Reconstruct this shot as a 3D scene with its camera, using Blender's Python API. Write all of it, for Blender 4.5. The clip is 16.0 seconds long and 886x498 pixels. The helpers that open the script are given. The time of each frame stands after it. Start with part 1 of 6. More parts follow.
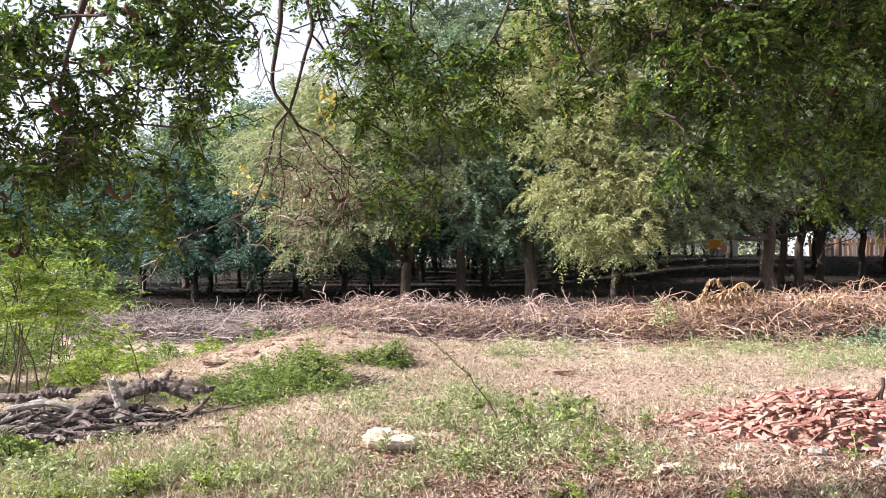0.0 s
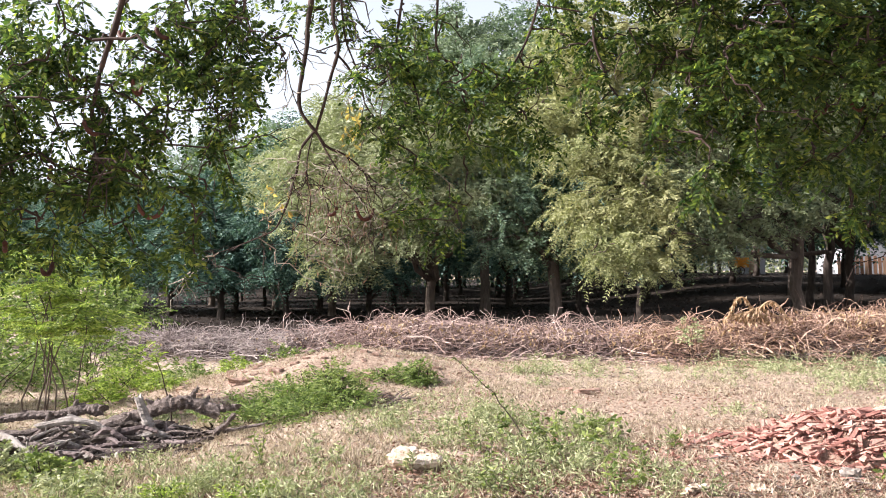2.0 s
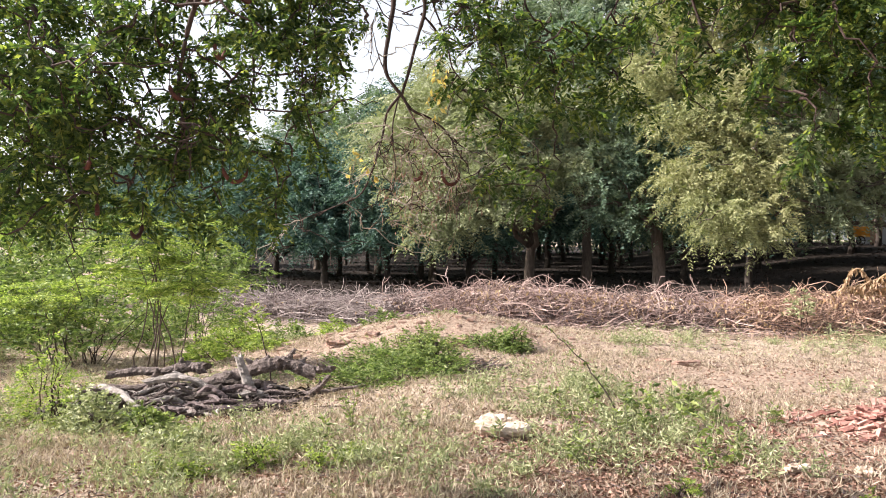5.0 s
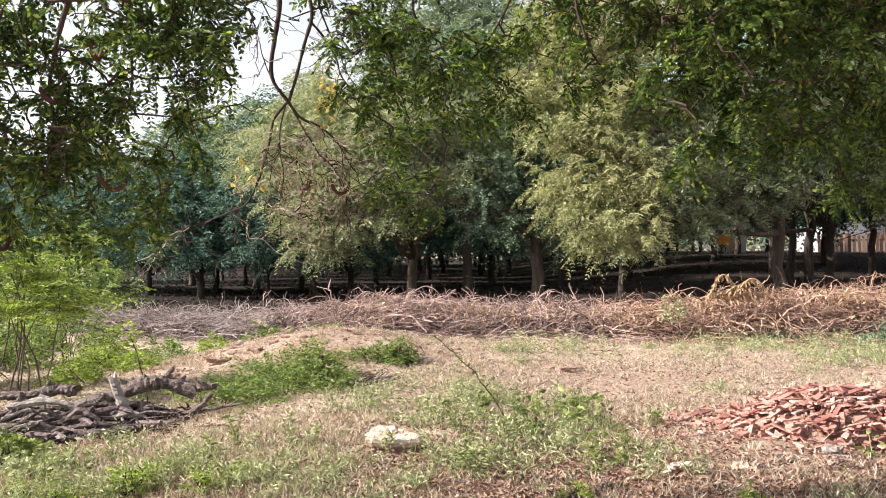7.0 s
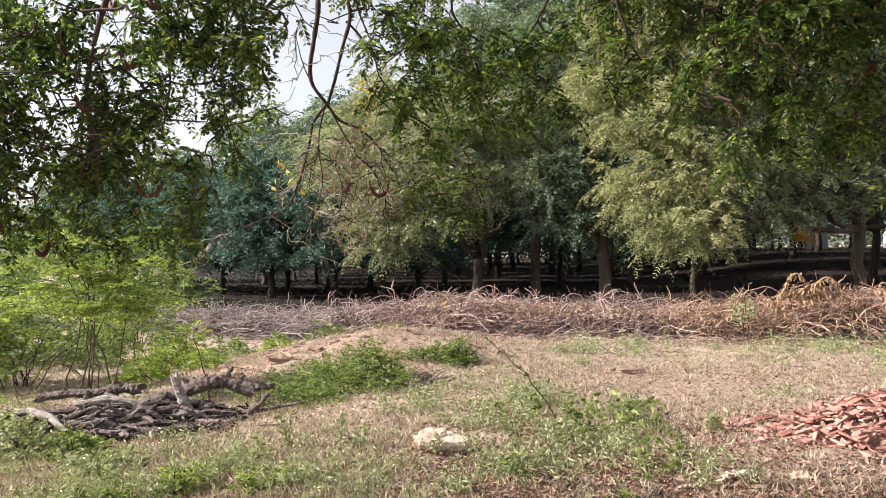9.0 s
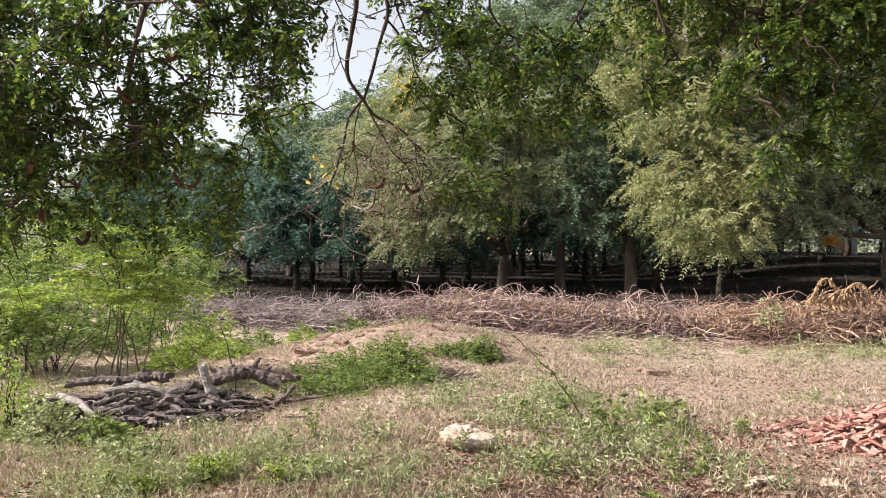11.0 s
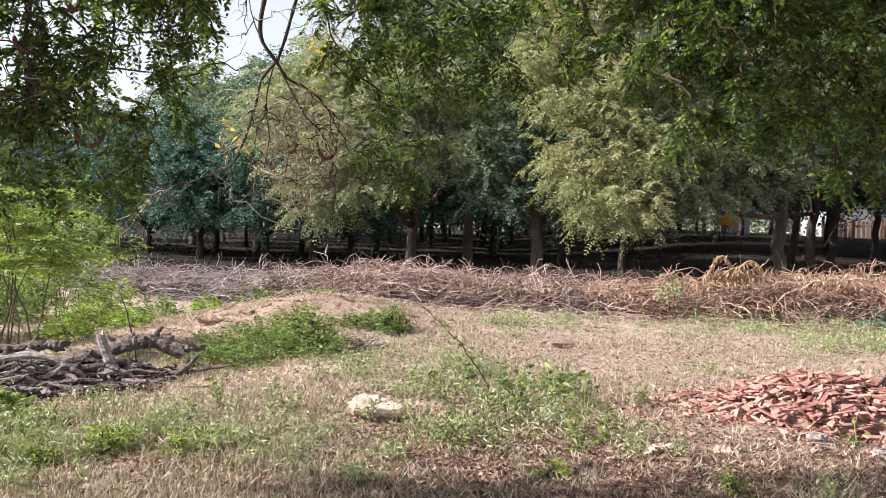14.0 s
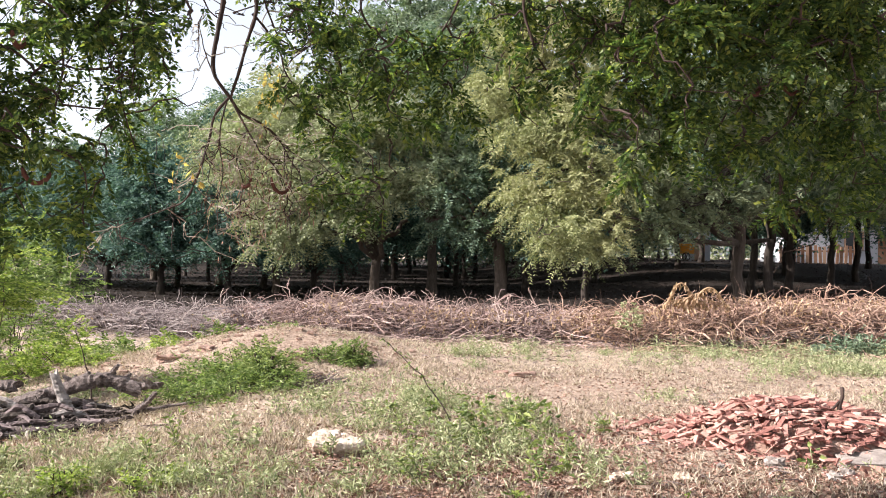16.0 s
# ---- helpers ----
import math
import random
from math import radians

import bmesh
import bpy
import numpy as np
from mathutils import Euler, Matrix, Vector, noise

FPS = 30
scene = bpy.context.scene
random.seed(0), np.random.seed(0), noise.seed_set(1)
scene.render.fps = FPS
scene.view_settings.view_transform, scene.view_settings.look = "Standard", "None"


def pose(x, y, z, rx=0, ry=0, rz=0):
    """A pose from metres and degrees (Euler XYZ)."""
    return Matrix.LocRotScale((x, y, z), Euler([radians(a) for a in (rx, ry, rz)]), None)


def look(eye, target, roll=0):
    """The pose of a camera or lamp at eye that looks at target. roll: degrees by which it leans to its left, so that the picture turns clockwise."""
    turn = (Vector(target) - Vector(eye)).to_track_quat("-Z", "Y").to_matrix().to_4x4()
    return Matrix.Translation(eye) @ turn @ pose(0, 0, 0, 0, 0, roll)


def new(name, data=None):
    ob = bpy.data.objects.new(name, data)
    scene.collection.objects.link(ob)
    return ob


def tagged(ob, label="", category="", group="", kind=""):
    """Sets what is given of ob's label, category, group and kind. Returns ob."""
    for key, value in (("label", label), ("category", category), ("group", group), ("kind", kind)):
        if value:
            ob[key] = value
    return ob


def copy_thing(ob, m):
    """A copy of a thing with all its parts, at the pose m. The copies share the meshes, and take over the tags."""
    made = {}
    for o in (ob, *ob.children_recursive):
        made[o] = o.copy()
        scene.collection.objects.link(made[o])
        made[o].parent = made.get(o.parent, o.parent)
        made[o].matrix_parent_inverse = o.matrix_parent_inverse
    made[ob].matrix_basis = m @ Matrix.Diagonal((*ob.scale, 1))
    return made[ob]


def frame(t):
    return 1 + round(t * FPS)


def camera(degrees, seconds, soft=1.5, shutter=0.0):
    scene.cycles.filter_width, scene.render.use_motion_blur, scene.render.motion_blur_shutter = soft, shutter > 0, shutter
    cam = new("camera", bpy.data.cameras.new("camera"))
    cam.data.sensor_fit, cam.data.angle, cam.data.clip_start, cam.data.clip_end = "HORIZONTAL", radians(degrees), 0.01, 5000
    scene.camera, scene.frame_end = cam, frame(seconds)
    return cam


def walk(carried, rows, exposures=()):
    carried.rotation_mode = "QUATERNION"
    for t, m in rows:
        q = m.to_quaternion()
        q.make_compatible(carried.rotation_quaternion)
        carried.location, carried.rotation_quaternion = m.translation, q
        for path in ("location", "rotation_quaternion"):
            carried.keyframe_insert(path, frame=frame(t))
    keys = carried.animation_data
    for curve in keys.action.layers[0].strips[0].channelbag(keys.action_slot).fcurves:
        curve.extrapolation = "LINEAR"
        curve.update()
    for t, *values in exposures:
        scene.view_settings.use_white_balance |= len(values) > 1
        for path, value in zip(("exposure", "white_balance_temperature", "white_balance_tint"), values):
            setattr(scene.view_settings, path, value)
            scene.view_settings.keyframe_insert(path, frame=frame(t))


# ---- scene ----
cam = camera(54.9, 16.0, soft=1.0)
# seconds, x, y, z, yaw, pitch, roll
PATH = [
    (0.0, -0.000, -0.000, 1.500, -0.00, 0.27, 0.12),
    (0.5, 0.015, 0.007, 1.497, 0.05, 0.10, 0.30),
    (1.0, 0.016, -0.018, 1.497, 1.53, 1.56, 0.41),
    (1.5, 0.012, -0.005, 1.502, 0.96, 0.61, 0.47),
    (2.0, -0.006, -0.009, 1.500, 1.62, 1.50, 0.17),
    (2.5, -0.027, -0.003, 1.493, -0.49, 1.22, 0.71),
    (3.0, -0.066, 0.025, 1.489, -1.34, -0.74, 0.21),
    (3.5, -0.001, 0.050, 1.513, 4.73, 0.14, 0.32),
    (4.0, 0.090, 0.058, 1.520, 7.43, 0.56, -0.52),
    (4.2, 0.102, 0.074, 1.511, 8.55, -0.40, -0.44),
    (6.3, 0.062, 0.101, 1.490, 8.51, -1.20, -0.42),
    (6.5, 0.065, 0.148, 1.481, 3.82, -3.24, 0.90),
    (7.0, 0.018, 0.134, 1.479, 0.47, 0.09, 0.25),
    (7.5, 0.012, 0.145, 1.477, 0.88, -1.21, 0.44),
    (8.0, 0.189, 0.186, 1.493, 7.82, -0.56, 0.12),
    (8.5, 0.275, 0.202, 1.510, 10.37, -0.07, 1.15),
    (9.0, 0.200, 0.209, 1.501, 5.35, -0.01, 0.55),
    (9.2, 0.167, 0.238, 1.498, 5.99, -0.67, 0.60),
    (11.3, 0.150, 0.194, 1.509, 6.81, -0.03, -0.87),
    (11.5, 0.158, 0.192, 1.510, 4.96, 0.60, -1.15),
    (12.0, 0.160, 0.191, 1.513, 2.74, 1.16, -1.37),
    (12.5, 0.162, 0.189, 1.509, 1.72, 1.11, -1.68),
    (13.0, 0.153, 0.188, 1.506, 1.77, 1.41, -1.47),
    (13.5, 0.138, 0.195, 1.495, 2.33, -0.31, -1.31),
    (14.0, 0.118, 0.220, 1.490, 0.75, -1.99, -2.07),
    (14.5, 0.117, 0.210, 1.492, -0.12, -0.12, -2.20),
    (15.0, 0.133, 0.201, 1.498, 0.42, 0.52, -1.72),
    (15.5, 0.152, 0.210, 1.496, 1.04, -0.78, -1.45),
    (16.0, 0.171, 0.208, 1.498, -1.59, 0.16, -1.22),
]
# seconds, stops and white balance by which the picture changes on the way
STOPS = [(0.0, 0.13, 6420), (3.5, 0.14, 6420), (6.5, 0.02, 6750), (8.0, -0.01, 6650), (8.5, -0.14, 6720), (9.0, -0.2, 6720), (11.5, -0.26, 6640), (12.0, -0.27, 6560), (14.5, -0.08, 6400), (16.0, 0.04, 6420)]
walk(cam, [(t, pose(x, y, z, 90 + pitch, roll, yaw)) for t, x, y, z, yaw, pitch, roll in PATH], [(t, s + 1.35, k - 120, 12) for t, s, k in STOPS])

# ---- light ----
SUN_ELEV, SUN_AZ = 35.0, -96.0          # degrees; azimuth from +y towards +x
world = bpy.data.worlds.new("world")
scene.world = world
world.use_nodes = True
wn = world.node_tree.nodes
wn.clear()
sky = wn.new("ShaderNodeTexSky")
sky.sky_type = "NISHITA"
sky.sun_disc = False
sky.sun_elevation = radians(SUN_ELEV)
sky.sun_rotation = radians(SUN_AZ)
sky.dust_density = 1.8
sky.air_density = 1.0
bg = wn.new("ShaderNodeBackground")
bg.inputs["Strength"].default_value = 0.095
wout = wn.new("ShaderNodeOutputWorld")
haze = wn.new("ShaderNodeHueSaturation")      # a dusty, whitish sky
haze.inputs["Saturation"].default_value = 0.32
haze.inputs["Value"].default_value = 1.08
world.node_tree.links.new(sky.outputs[0], haze.inputs["Color"])
world.node_tree.links.new(haze.outputs[0], bg.inputs[0])
world.node_tree.links.new(bg.outputs[0], wout.inputs[0])

sun_data = bpy.data.lights.new("sun", "SUN")
sun_data.energy = 5.0
sun_data.angle = radians(0.6)
sun_data.color = (1.0, 0.94, 0.87)
sun = new("sun", sun_data)
_e, _a = radians(SUN_ELEV), radians(SUN_AZ)
TO_SUN = Vector((math.sin(_a) * math.cos(_e), math.cos(_a) * math.cos(_e), math.sin(_e)))
sun.matrix_world = look(TO_SUN * 60, (0, 0, 0))


# ---- materials ----
def base_mat(name):
    m = bpy.data.materials.new(name)
    m.use_nodes = True
    nt = m.node_tree
    return m, nt, nt.nodes["Principled BSDF"], nt.nodes["Material Output"]


def node(nt, kind, **values):
    n = nt.nodes.new(kind)
    for k, v in values.items():
        n.inputs[k].default_value = v
    return n


def ramp(nt, fac, stops):
    r = nt.nodes.new("ShaderNodeValToRGB")
    el = r.color_ramp.elements
    while len(el) < len(stops):
        el.new(0.5)
    for e, (p, c) in zip(el, stops):
        e.position = p
        e.color = (*c, 1)
    nt.links.new(fac, r.inputs[0])
    return r.outputs[0]


def mixc(nt, fac, a, b, mode="MIX"):
    n = nt.nodes.new("ShaderNodeMix")
    n.data_type = "RGBA"
    n.blend_type = mode
    for sock, v in ((n.inputs[0], fac), (n.inputs[6], a), (n.inputs[7], b)):
        if isinstance(v, (int, float)):
            sock.default_value = v
        elif isinstance(v, tuple):
            sock.default_value = (*v, 1)
        else:
            nt.links.new(v, sock)
    return n.outputs[2]


def noise_fac(nt, scale, detail=4.0, rough=0.6, coords="Object"):
    tc = nt.nodes.new("ShaderNodeTexCoord")
    n = node(nt, "ShaderNodeTexNoise", Scale=scale, Detail=detail, Roughness=rough)
    nt.links.new(tc.outputs[coords], n.inputs["Vector"])
    return n.outputs["Fac"]


def bump(nt, bsdf, height, strength, distance):
    b = node(nt, "ShaderNodeBump", Strength=strength, Distance=distance)
    nt.links.new(height, b.inputs["Height"])
    nt.links.new(b.outputs[0], bsdf.inputs["Normal"])


def island(nt):
    return nt.nodes.new("ShaderNodeNewGeometry").outputs["Random Per Island"]


def leaf_mat(name, stops, shine=0.35, rough=0.5, patch=None, patch_scale=0.35):
    """Leaves: a colour for each leaf, large patches of another tone, light that shines through."""
    m, nt, b, out = base_mat(name)
    col = ramp(nt, island(nt), stops)
    if patch:
        f = ramp(nt, noise_fac(nt, patch_scale, 3.0), [(0.42, (0, 0, 0)), (0.62, (1, 1, 1))])
        col = mixc(nt, f, col, mixc(nt, 0.6, col, patch))
    nt.links.new(col, b.inputs["Base Color"])
    b.inputs["Roughness"].default_value = rough
    b.inputs["Specular IOR Level"].default_value = 0.2
    tr = nt.nodes.new("ShaderNodeBsdfTranslucent")
    nt.links.new(mixc(nt, 0.5, col, mixc(nt, 1.0, col, (1.6, 2.0, 0.75), "MULTIPLY")), tr.inputs["Color"])
    mx = nt.nodes.new("ShaderNodeMixShader")
    mx.inputs[0].default_value = shine
    nt.links.new(b.outputs[0], mx.inputs[1])
    nt.links.new(tr.outputs[0], mx.inputs[2])
    nt.links.new(mx.outputs[0], out.inputs["Surface"])
    return m


def grain_mat(name, stops, scale=8.0, rough=0.9, bump_scale=40.0, bump_strength=0.5, bump_dist=0.01, random="none", tint=None, stretch=None):
    """Earthy things: a coarse and a fine noise together choose the colour, the fine one also gives relief."""
    m, nt, b, out = base_mat(name)
    tc = nt.nodes.new("ShaderNodeTexCoord")
    vec = tc.outputs["Object"]
    if stretch:
        mp = nt.nodes.new("ShaderNodeMapping")
        mp.inputs["Scale"].default_value = stretch
        nt.links.new(vec, mp.inputs["Vector"])
        vec = mp.outputs[0]
    big = node(nt, "ShaderNodeTexNoise", Scale=scale, Detail=5.0, Roughness=0.65)
    fine = node(nt, "ShaderNodeTexNoise", Scale=bump_scale, Detail=4.0, Roughness=0.7)
    nt.links.new(vec, big.inputs["Vector"])
    nt.links.new(vec, fine.inputs["Vector"])
    mth = nt.nodes.new("ShaderNodeMath")
    mth.operation = "MULTIPLY_ADD"
    mth.inputs[1].default_value = 0.55
    nt.links.new(big.outputs["Fac"], mth.inputs[0])
    m2 = nt.nodes.new("ShaderNodeMath")
    m2.operation = "MULTIPLY"
    m2.inputs[1].default_value = 0.45
    nt.links.new(fine.outputs["Fac"], m2.inputs[0])
    nt.links.new(m2.outputs[0], mth.inputs[2])
    fac = mth.outputs[0]
    if random != "none":
        src = island(nt) if random == "island" else nt.nodes.new("ShaderNodeObjectInfo").outputs["Random"]
        m3 = nt.nodes.new("ShaderNodeMath")
        m3.operation = "MULTIPLY_ADD"
        m3.inputs[1].default_value = 0.5
        m3.inputs[2].default_value = -0.25
        nt.links.new(src, m3.inputs[0])
        m4 = nt.nodes.new("ShaderNodeMath")
        m4.operation = "ADD"
        nt.links.new(fac, m4.inputs[0])
        nt.links.new(m3.outputs[0], m4.inputs[1])
        fac = m4.outputs[0]
    nt.links.new(ramp(nt, fac, stops), b.inputs["Base Color"])
    b.inputs["Roughness"].default_value = rough
    b.inputs["Specular IOR Level"].default_value = 0.25
    bump(nt, b, fine.outputs["Fac"], bump_strength, bump_dist)
    return m


def ground_mat():
    """Dry grass, reddish bare soil on the mound and under litter, brown leaf mould under the orchard, painted near
    black as its shade.
    """
    m, nt, b, out = base_mat("dry_ground")
    tc = nt.nodes.new("ShaderNodeTexCoord")
    sep = nt.nodes.new("ShaderNodeSeparateXYZ")
    nt.links.new(tc.outputs["Object"], sep.inputs[0])
    f1 = noise_fac(nt, 0.55, 5.0, 0.6)
    f2 = noise_fac(nt, 3.5, 6.0, 0.7)
    f3 = noise_fac(nt, 28.0, 5.0, 0.75)
    f4 = noise_fac(nt, 11.0, 6.0, 0.8)
    straw = ramp(nt, mixc(nt, 0.35, f3, f4), [(0.32, (0.1, 0.073, 0.055)), (0.43, (0.3, 0.23, 0.175)), (0.53, (0.475, 0.38, 0.297)), (0.66, (0.6, 0.505, 0.415))])
    soil = ramp(nt, mixc(nt, 0.35, f3, f4), [(0.34, (0.07, 0.044, 0.034)), (0.44, (0.2, 0.138, 0.105)), (0.54, (0.34, 0.25, 0.19)), (0.68, (0.49, 0.385, 0.305))])
    shade_mould = ramp(nt, f3, [(0.3, (0.012, 0.009, 0.007)), (0.6, (0.03, 0.022, 0.018)), (0.75, (0.07, 0.052, 0.043))])
    mix_noise = mixc(nt, 0.5, f1, f2)
    bare = ramp(nt, mix_noise, [(0.44, (0, 0, 0)), (0.56, (1, 1, 1))])

    def patch(cx, cy, rx, ry):
        # an oval of bare soil with a ragged edge
        vx = nt.nodes.new("ShaderNodeMath"); vx.operation = "MULTIPLY_ADD"
        vx.inputs[1].default_value, vx.inputs[2].default_value = 1 / rx, -cx / rx
        vy = nt.nodes.new("ShaderNodeMath"); vy.operation = "MULTIPLY_ADD"
        vy.inputs[1].default_value, vy.inputs[2].default_value = 1 / ry, -cy / ry
        nt.links.new(sep.outputs[0], vx.inputs[0])
        nt.links.new(sep.outputs[1], vy.inputs[0])
        hyp = nt.nodes.new("ShaderNodeCombineXYZ")
        nt.links.new(vx.outputs[0], hyp.inputs[0])
        nt.links.new(vy.outputs[0], hyp.inputs[1])
        ln = nt.nodes.new("ShaderNodeVectorMath"); ln.operation = "LENGTH"
        nt.links.new(hyp.outputs[0], ln.inputs[0])
        ad = nt.nodes.new("ShaderNodeMath"); ad.operation = "MULTIPLY_ADD"
        ad.inputs[1].default_value = 1.6
        nt.links.new(f2, ad.inputs[0])
        nt.links.new(ln.outputs["Value"], ad.inputs[2])
        return ramp(nt, ad.outputs[0], [(0.0, (1, 1, 1)), (0.99, (0, 0, 0))]), ad.outputs[0]

    def step(value, lo, hi):
        mr = nt.nodes.new("ShaderNodeMapRange")
        mr.inputs[1].default_value, mr.inputs[2].default_value = lo, hi
        nt.links.new(value, mr.inputs[0])
        return mr.outputs[0]

    _, d1 = patch(-2.2, 11.6, 2.6, 1.7)
    _, d2 = patch(2.0, 5.2, 3.4, 1.8)
    _, d3 = patch(3.4, 9.2, 3.6, 2.6)
    on_mound = step(d1, 2.05, 1.5)
    litter = step(d2, 2.1, 1.4)
    worn = step(d3, 2.1, 1.4)
    col = mixc(nt, bare, straw, mixc(nt, 0.55, straw, soil))
    col = mixc(nt, on_mound, col, mixc(nt, bare, mixc(nt, 0.6, straw, soil), soil))
    col = mixc(nt, worn, col, mixc(nt, 0.7, col, soil))
    col = mixc(nt, litter, col, mixc(nt, 0.85, col, soil))
    # orchard shade painted into the ground: near-black mould behind the windrow
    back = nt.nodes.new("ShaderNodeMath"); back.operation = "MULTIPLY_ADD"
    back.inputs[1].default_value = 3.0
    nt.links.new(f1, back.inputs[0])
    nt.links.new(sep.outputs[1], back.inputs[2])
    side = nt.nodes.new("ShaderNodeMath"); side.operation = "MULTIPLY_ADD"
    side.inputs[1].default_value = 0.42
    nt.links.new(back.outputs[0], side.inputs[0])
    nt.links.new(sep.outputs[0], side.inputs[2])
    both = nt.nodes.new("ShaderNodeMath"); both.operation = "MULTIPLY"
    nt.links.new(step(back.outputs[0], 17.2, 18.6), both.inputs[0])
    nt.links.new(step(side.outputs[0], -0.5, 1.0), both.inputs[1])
    col = mixc(nt, both.outputs[0], col, shade_mould)
    far = step(back.outputs[0], 150.0, 158.0)
    col = mixc(nt, far, col, straw)
    nt.links.new(col, b.inputs["Base Color"])
    b.inputs["Roughness"].default_value = 0.95
    b.inputs["Specular IOR Level"].default_value = 0.15
    bump(nt, b, mixc(nt, 0.45, f3, f2), 0.9, 0.05)
    return m


def plain_mat(name, col, rough=0.8, scale=12.0, vary=0.25):
    lo = tuple(c * (1 - vary) for c in col)
    hi = tuple(min(1, c * (1 + vary)) for c in col)
    return grain_mat(name, [(0.35, lo), (0.65, hi)], scale=scale, rough=rough, bump_scale=60, bump_strength=0.2, bump_dist=0.004)


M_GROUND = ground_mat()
M_LEAF_OLIVE = leaf_mat("olive_leaf", [(0.0, (0.15, 0.172, 0.095)), (0.5, (0.27, 0.29, 0.168)), (1.0, (0.39, 0.4, 0.255))], 0.24, 0.6, (0.24, 0.25, 0.15), 0.6)
M_LEAF_LIGHT = leaf_mat("pale_green_leaf", [(0.0, (0.125, 0.146, 0.066)), (0.5, (0.245, 0.258, 0.125)), (1.0, (0.4, 0.4, 0.205))], 0.2, 0.6, (0.31, 0.29, 0.15), 0.4)
M_LEAF_MID = leaf_mat("deep_green_leaf", [(0.0, (0.04, 0.075, 0.052)), (0.5, (0.12, 0.178, 0.12)), (1.0, (0.23, 0.29, 0.2))], 0.2, 0.6, (0.2, 0.22, 0.13), 0.4)
M_LEAF_GREYGREEN = leaf_mat("grey_green_leaf", [(0.0, (0.06, 0.09, 0.052)), (0.5, (0.155, 0.195, 0.115)), (1.0, (0.29, 0.325, 0.2))], 0.2, 0.6, (0.22, 0.235, 0.13), 0.4)
M_LEAF_DARK = leaf_mat("dark_green_leaf", [(0.0, (0.025, 0.055, 0.048)), (0.5, (0.074, 0.138, 0.116)), (1.0, (0.16, 0.235, 0.186))], 0.15, 0.62)
M_LEAF_NEAR = leaf_mat("tamarind_leaf", [(0.0, (0.022, 0.043, 0.016)), (0.5, (0.058, 0.09, 0.027)), (0.85, (0.13, 0.166, 0.042)), (1.0, (0.27, 0.285, 0.066))], 0.5, 0.45)
M_LEAF_YELLOW = leaf_mat("yellowed_leaf", [(0.0, (0.4, 0.26, 0.08)), (1.0, (0.62, 0.48, 0.2))], 0.4)
M_LEAF_BRIGHT = leaf_mat("bright_green_leaf", [(0.0, (0.08, 0.12, 0.026)), (0.5, (0.2, 0.26, 0.058)), (1.0, (0.42, 0.45, 0.135))], 0.4, 0.5)
M_LEAF_BUSH = leaf_mat("bush_leaf", [(0.0, (0.05, 0.078, 0.024)), (0.5, (0.13, 0.178, 0.052)), (1.0, (0.29, 0.34, 0.12))], 0.3, 0.5)
M_LEAF_HERB = leaf_mat("herb_leaf", [(0.0, (0.06, 0.088, 0.028)), (0.5, (0.155, 0.19, 0.06)), (1.0, (0.31, 0.345, 0.125))], 0.3, 0.45)
M_WEED = leaf_mat("weed_leaf", [(0.0, (0.11, 0.128, 0.064)), (0.5, (0.258, 0.276, 0.146)), (1.0, (0.49, 0.485, 0.305))], 0.2, 0.6)
M_STRAW = leaf_mat("dry_grass_blade", [(0.0, (0.15, 0.11, 0.083)), (0.4, (0.345, 0.272, 0.208)), (1.0, (0.55, 0.462, 0.37))], 0.12, 0.7)
M_LITTER = leaf_mat("fallen_leaf", [(0.0, (0.085, 0.044, 0.033)), (0.5, (0.225, 0.128, 0.097)), (1.0, (0.39, 0.26, 0.2))], 0.1, 0.8)
M_DRYLEAF = leaf_mat("withered_leaf", [(0.0, (0.18, 0.1, 0.06)), (0.5, (0.38, 0.25, 0.155)), (1.0, (0.58, 0.43, 0.3))], 0.2, 0.7)
M_BARK = grain_mat("grey_brown_bark", [(0.3, (0.035, 0.027, 0.022)), (0.5, (0.1, 0.075, 0.06)), (0.7, (0.2, 0.16, 0.13))], 3.0, 0.9, 22.0, 0.9, 0.03, stretch=(1, 1, 0.25))
M_TWIG = grain_mat("dark_twig_bark", [(0.3, (0.02, 0.013, 0.011)), (0.5, (0.048, 0.031, 0.026)), (0.7, (0.11, 0.072, 0.058))], 10.0, 0.85, 60.0, 0.5, 0.004)
M_DEADTWIG = grain_mat("bare_grey_twig", [(0.3, (0.2, 0.16, 0.13)), (0.6, (0.42, 0.36, 0.3))], 10.0, 0.9, 60.0, 0.4, 0.004)
M_POD = grain_mat("ripe_pod", [(0.3, (0.035, 0.012, 0.009)), (0.6, (0.095, 0.034, 0.023))], 30.0, 0.6, 90.0, 0.4, 0.003, random="object")
M_LOG = grain_mat("weathered_log", [(0.3, (0.03, 0.022, 0.02)), (0.44, (0.1, 0.076, 0.068)), (0.56, (0.22, 0.175, 0.16)), (0.74, (0.4, 0.335, 0.31))], 16.0, 0.9, 55.0, 1.0, 0.03, random="none")
M_STICK_GREY = grain_mat("grey_dead_stick", [(0.25, (0.09, 0.07, 0.068)), (0.5, (0.29, 0.235, 0.225)), (0.75, (0.56, 0.48, 0.45))], 3.0, 0.9, 30.0, 0.4, 0.005, random="island")
M_STICK_BROWN = grain_mat("brown_dead_stick", [(0.25, (0.085, 0.057, 0.052)), (0.5, (0.29, 0.2, 0.178)), (0.75, (0.58, 0.45, 0.4))], 3.0, 0.9, 30.0, 0.4, 0.005, random="island")
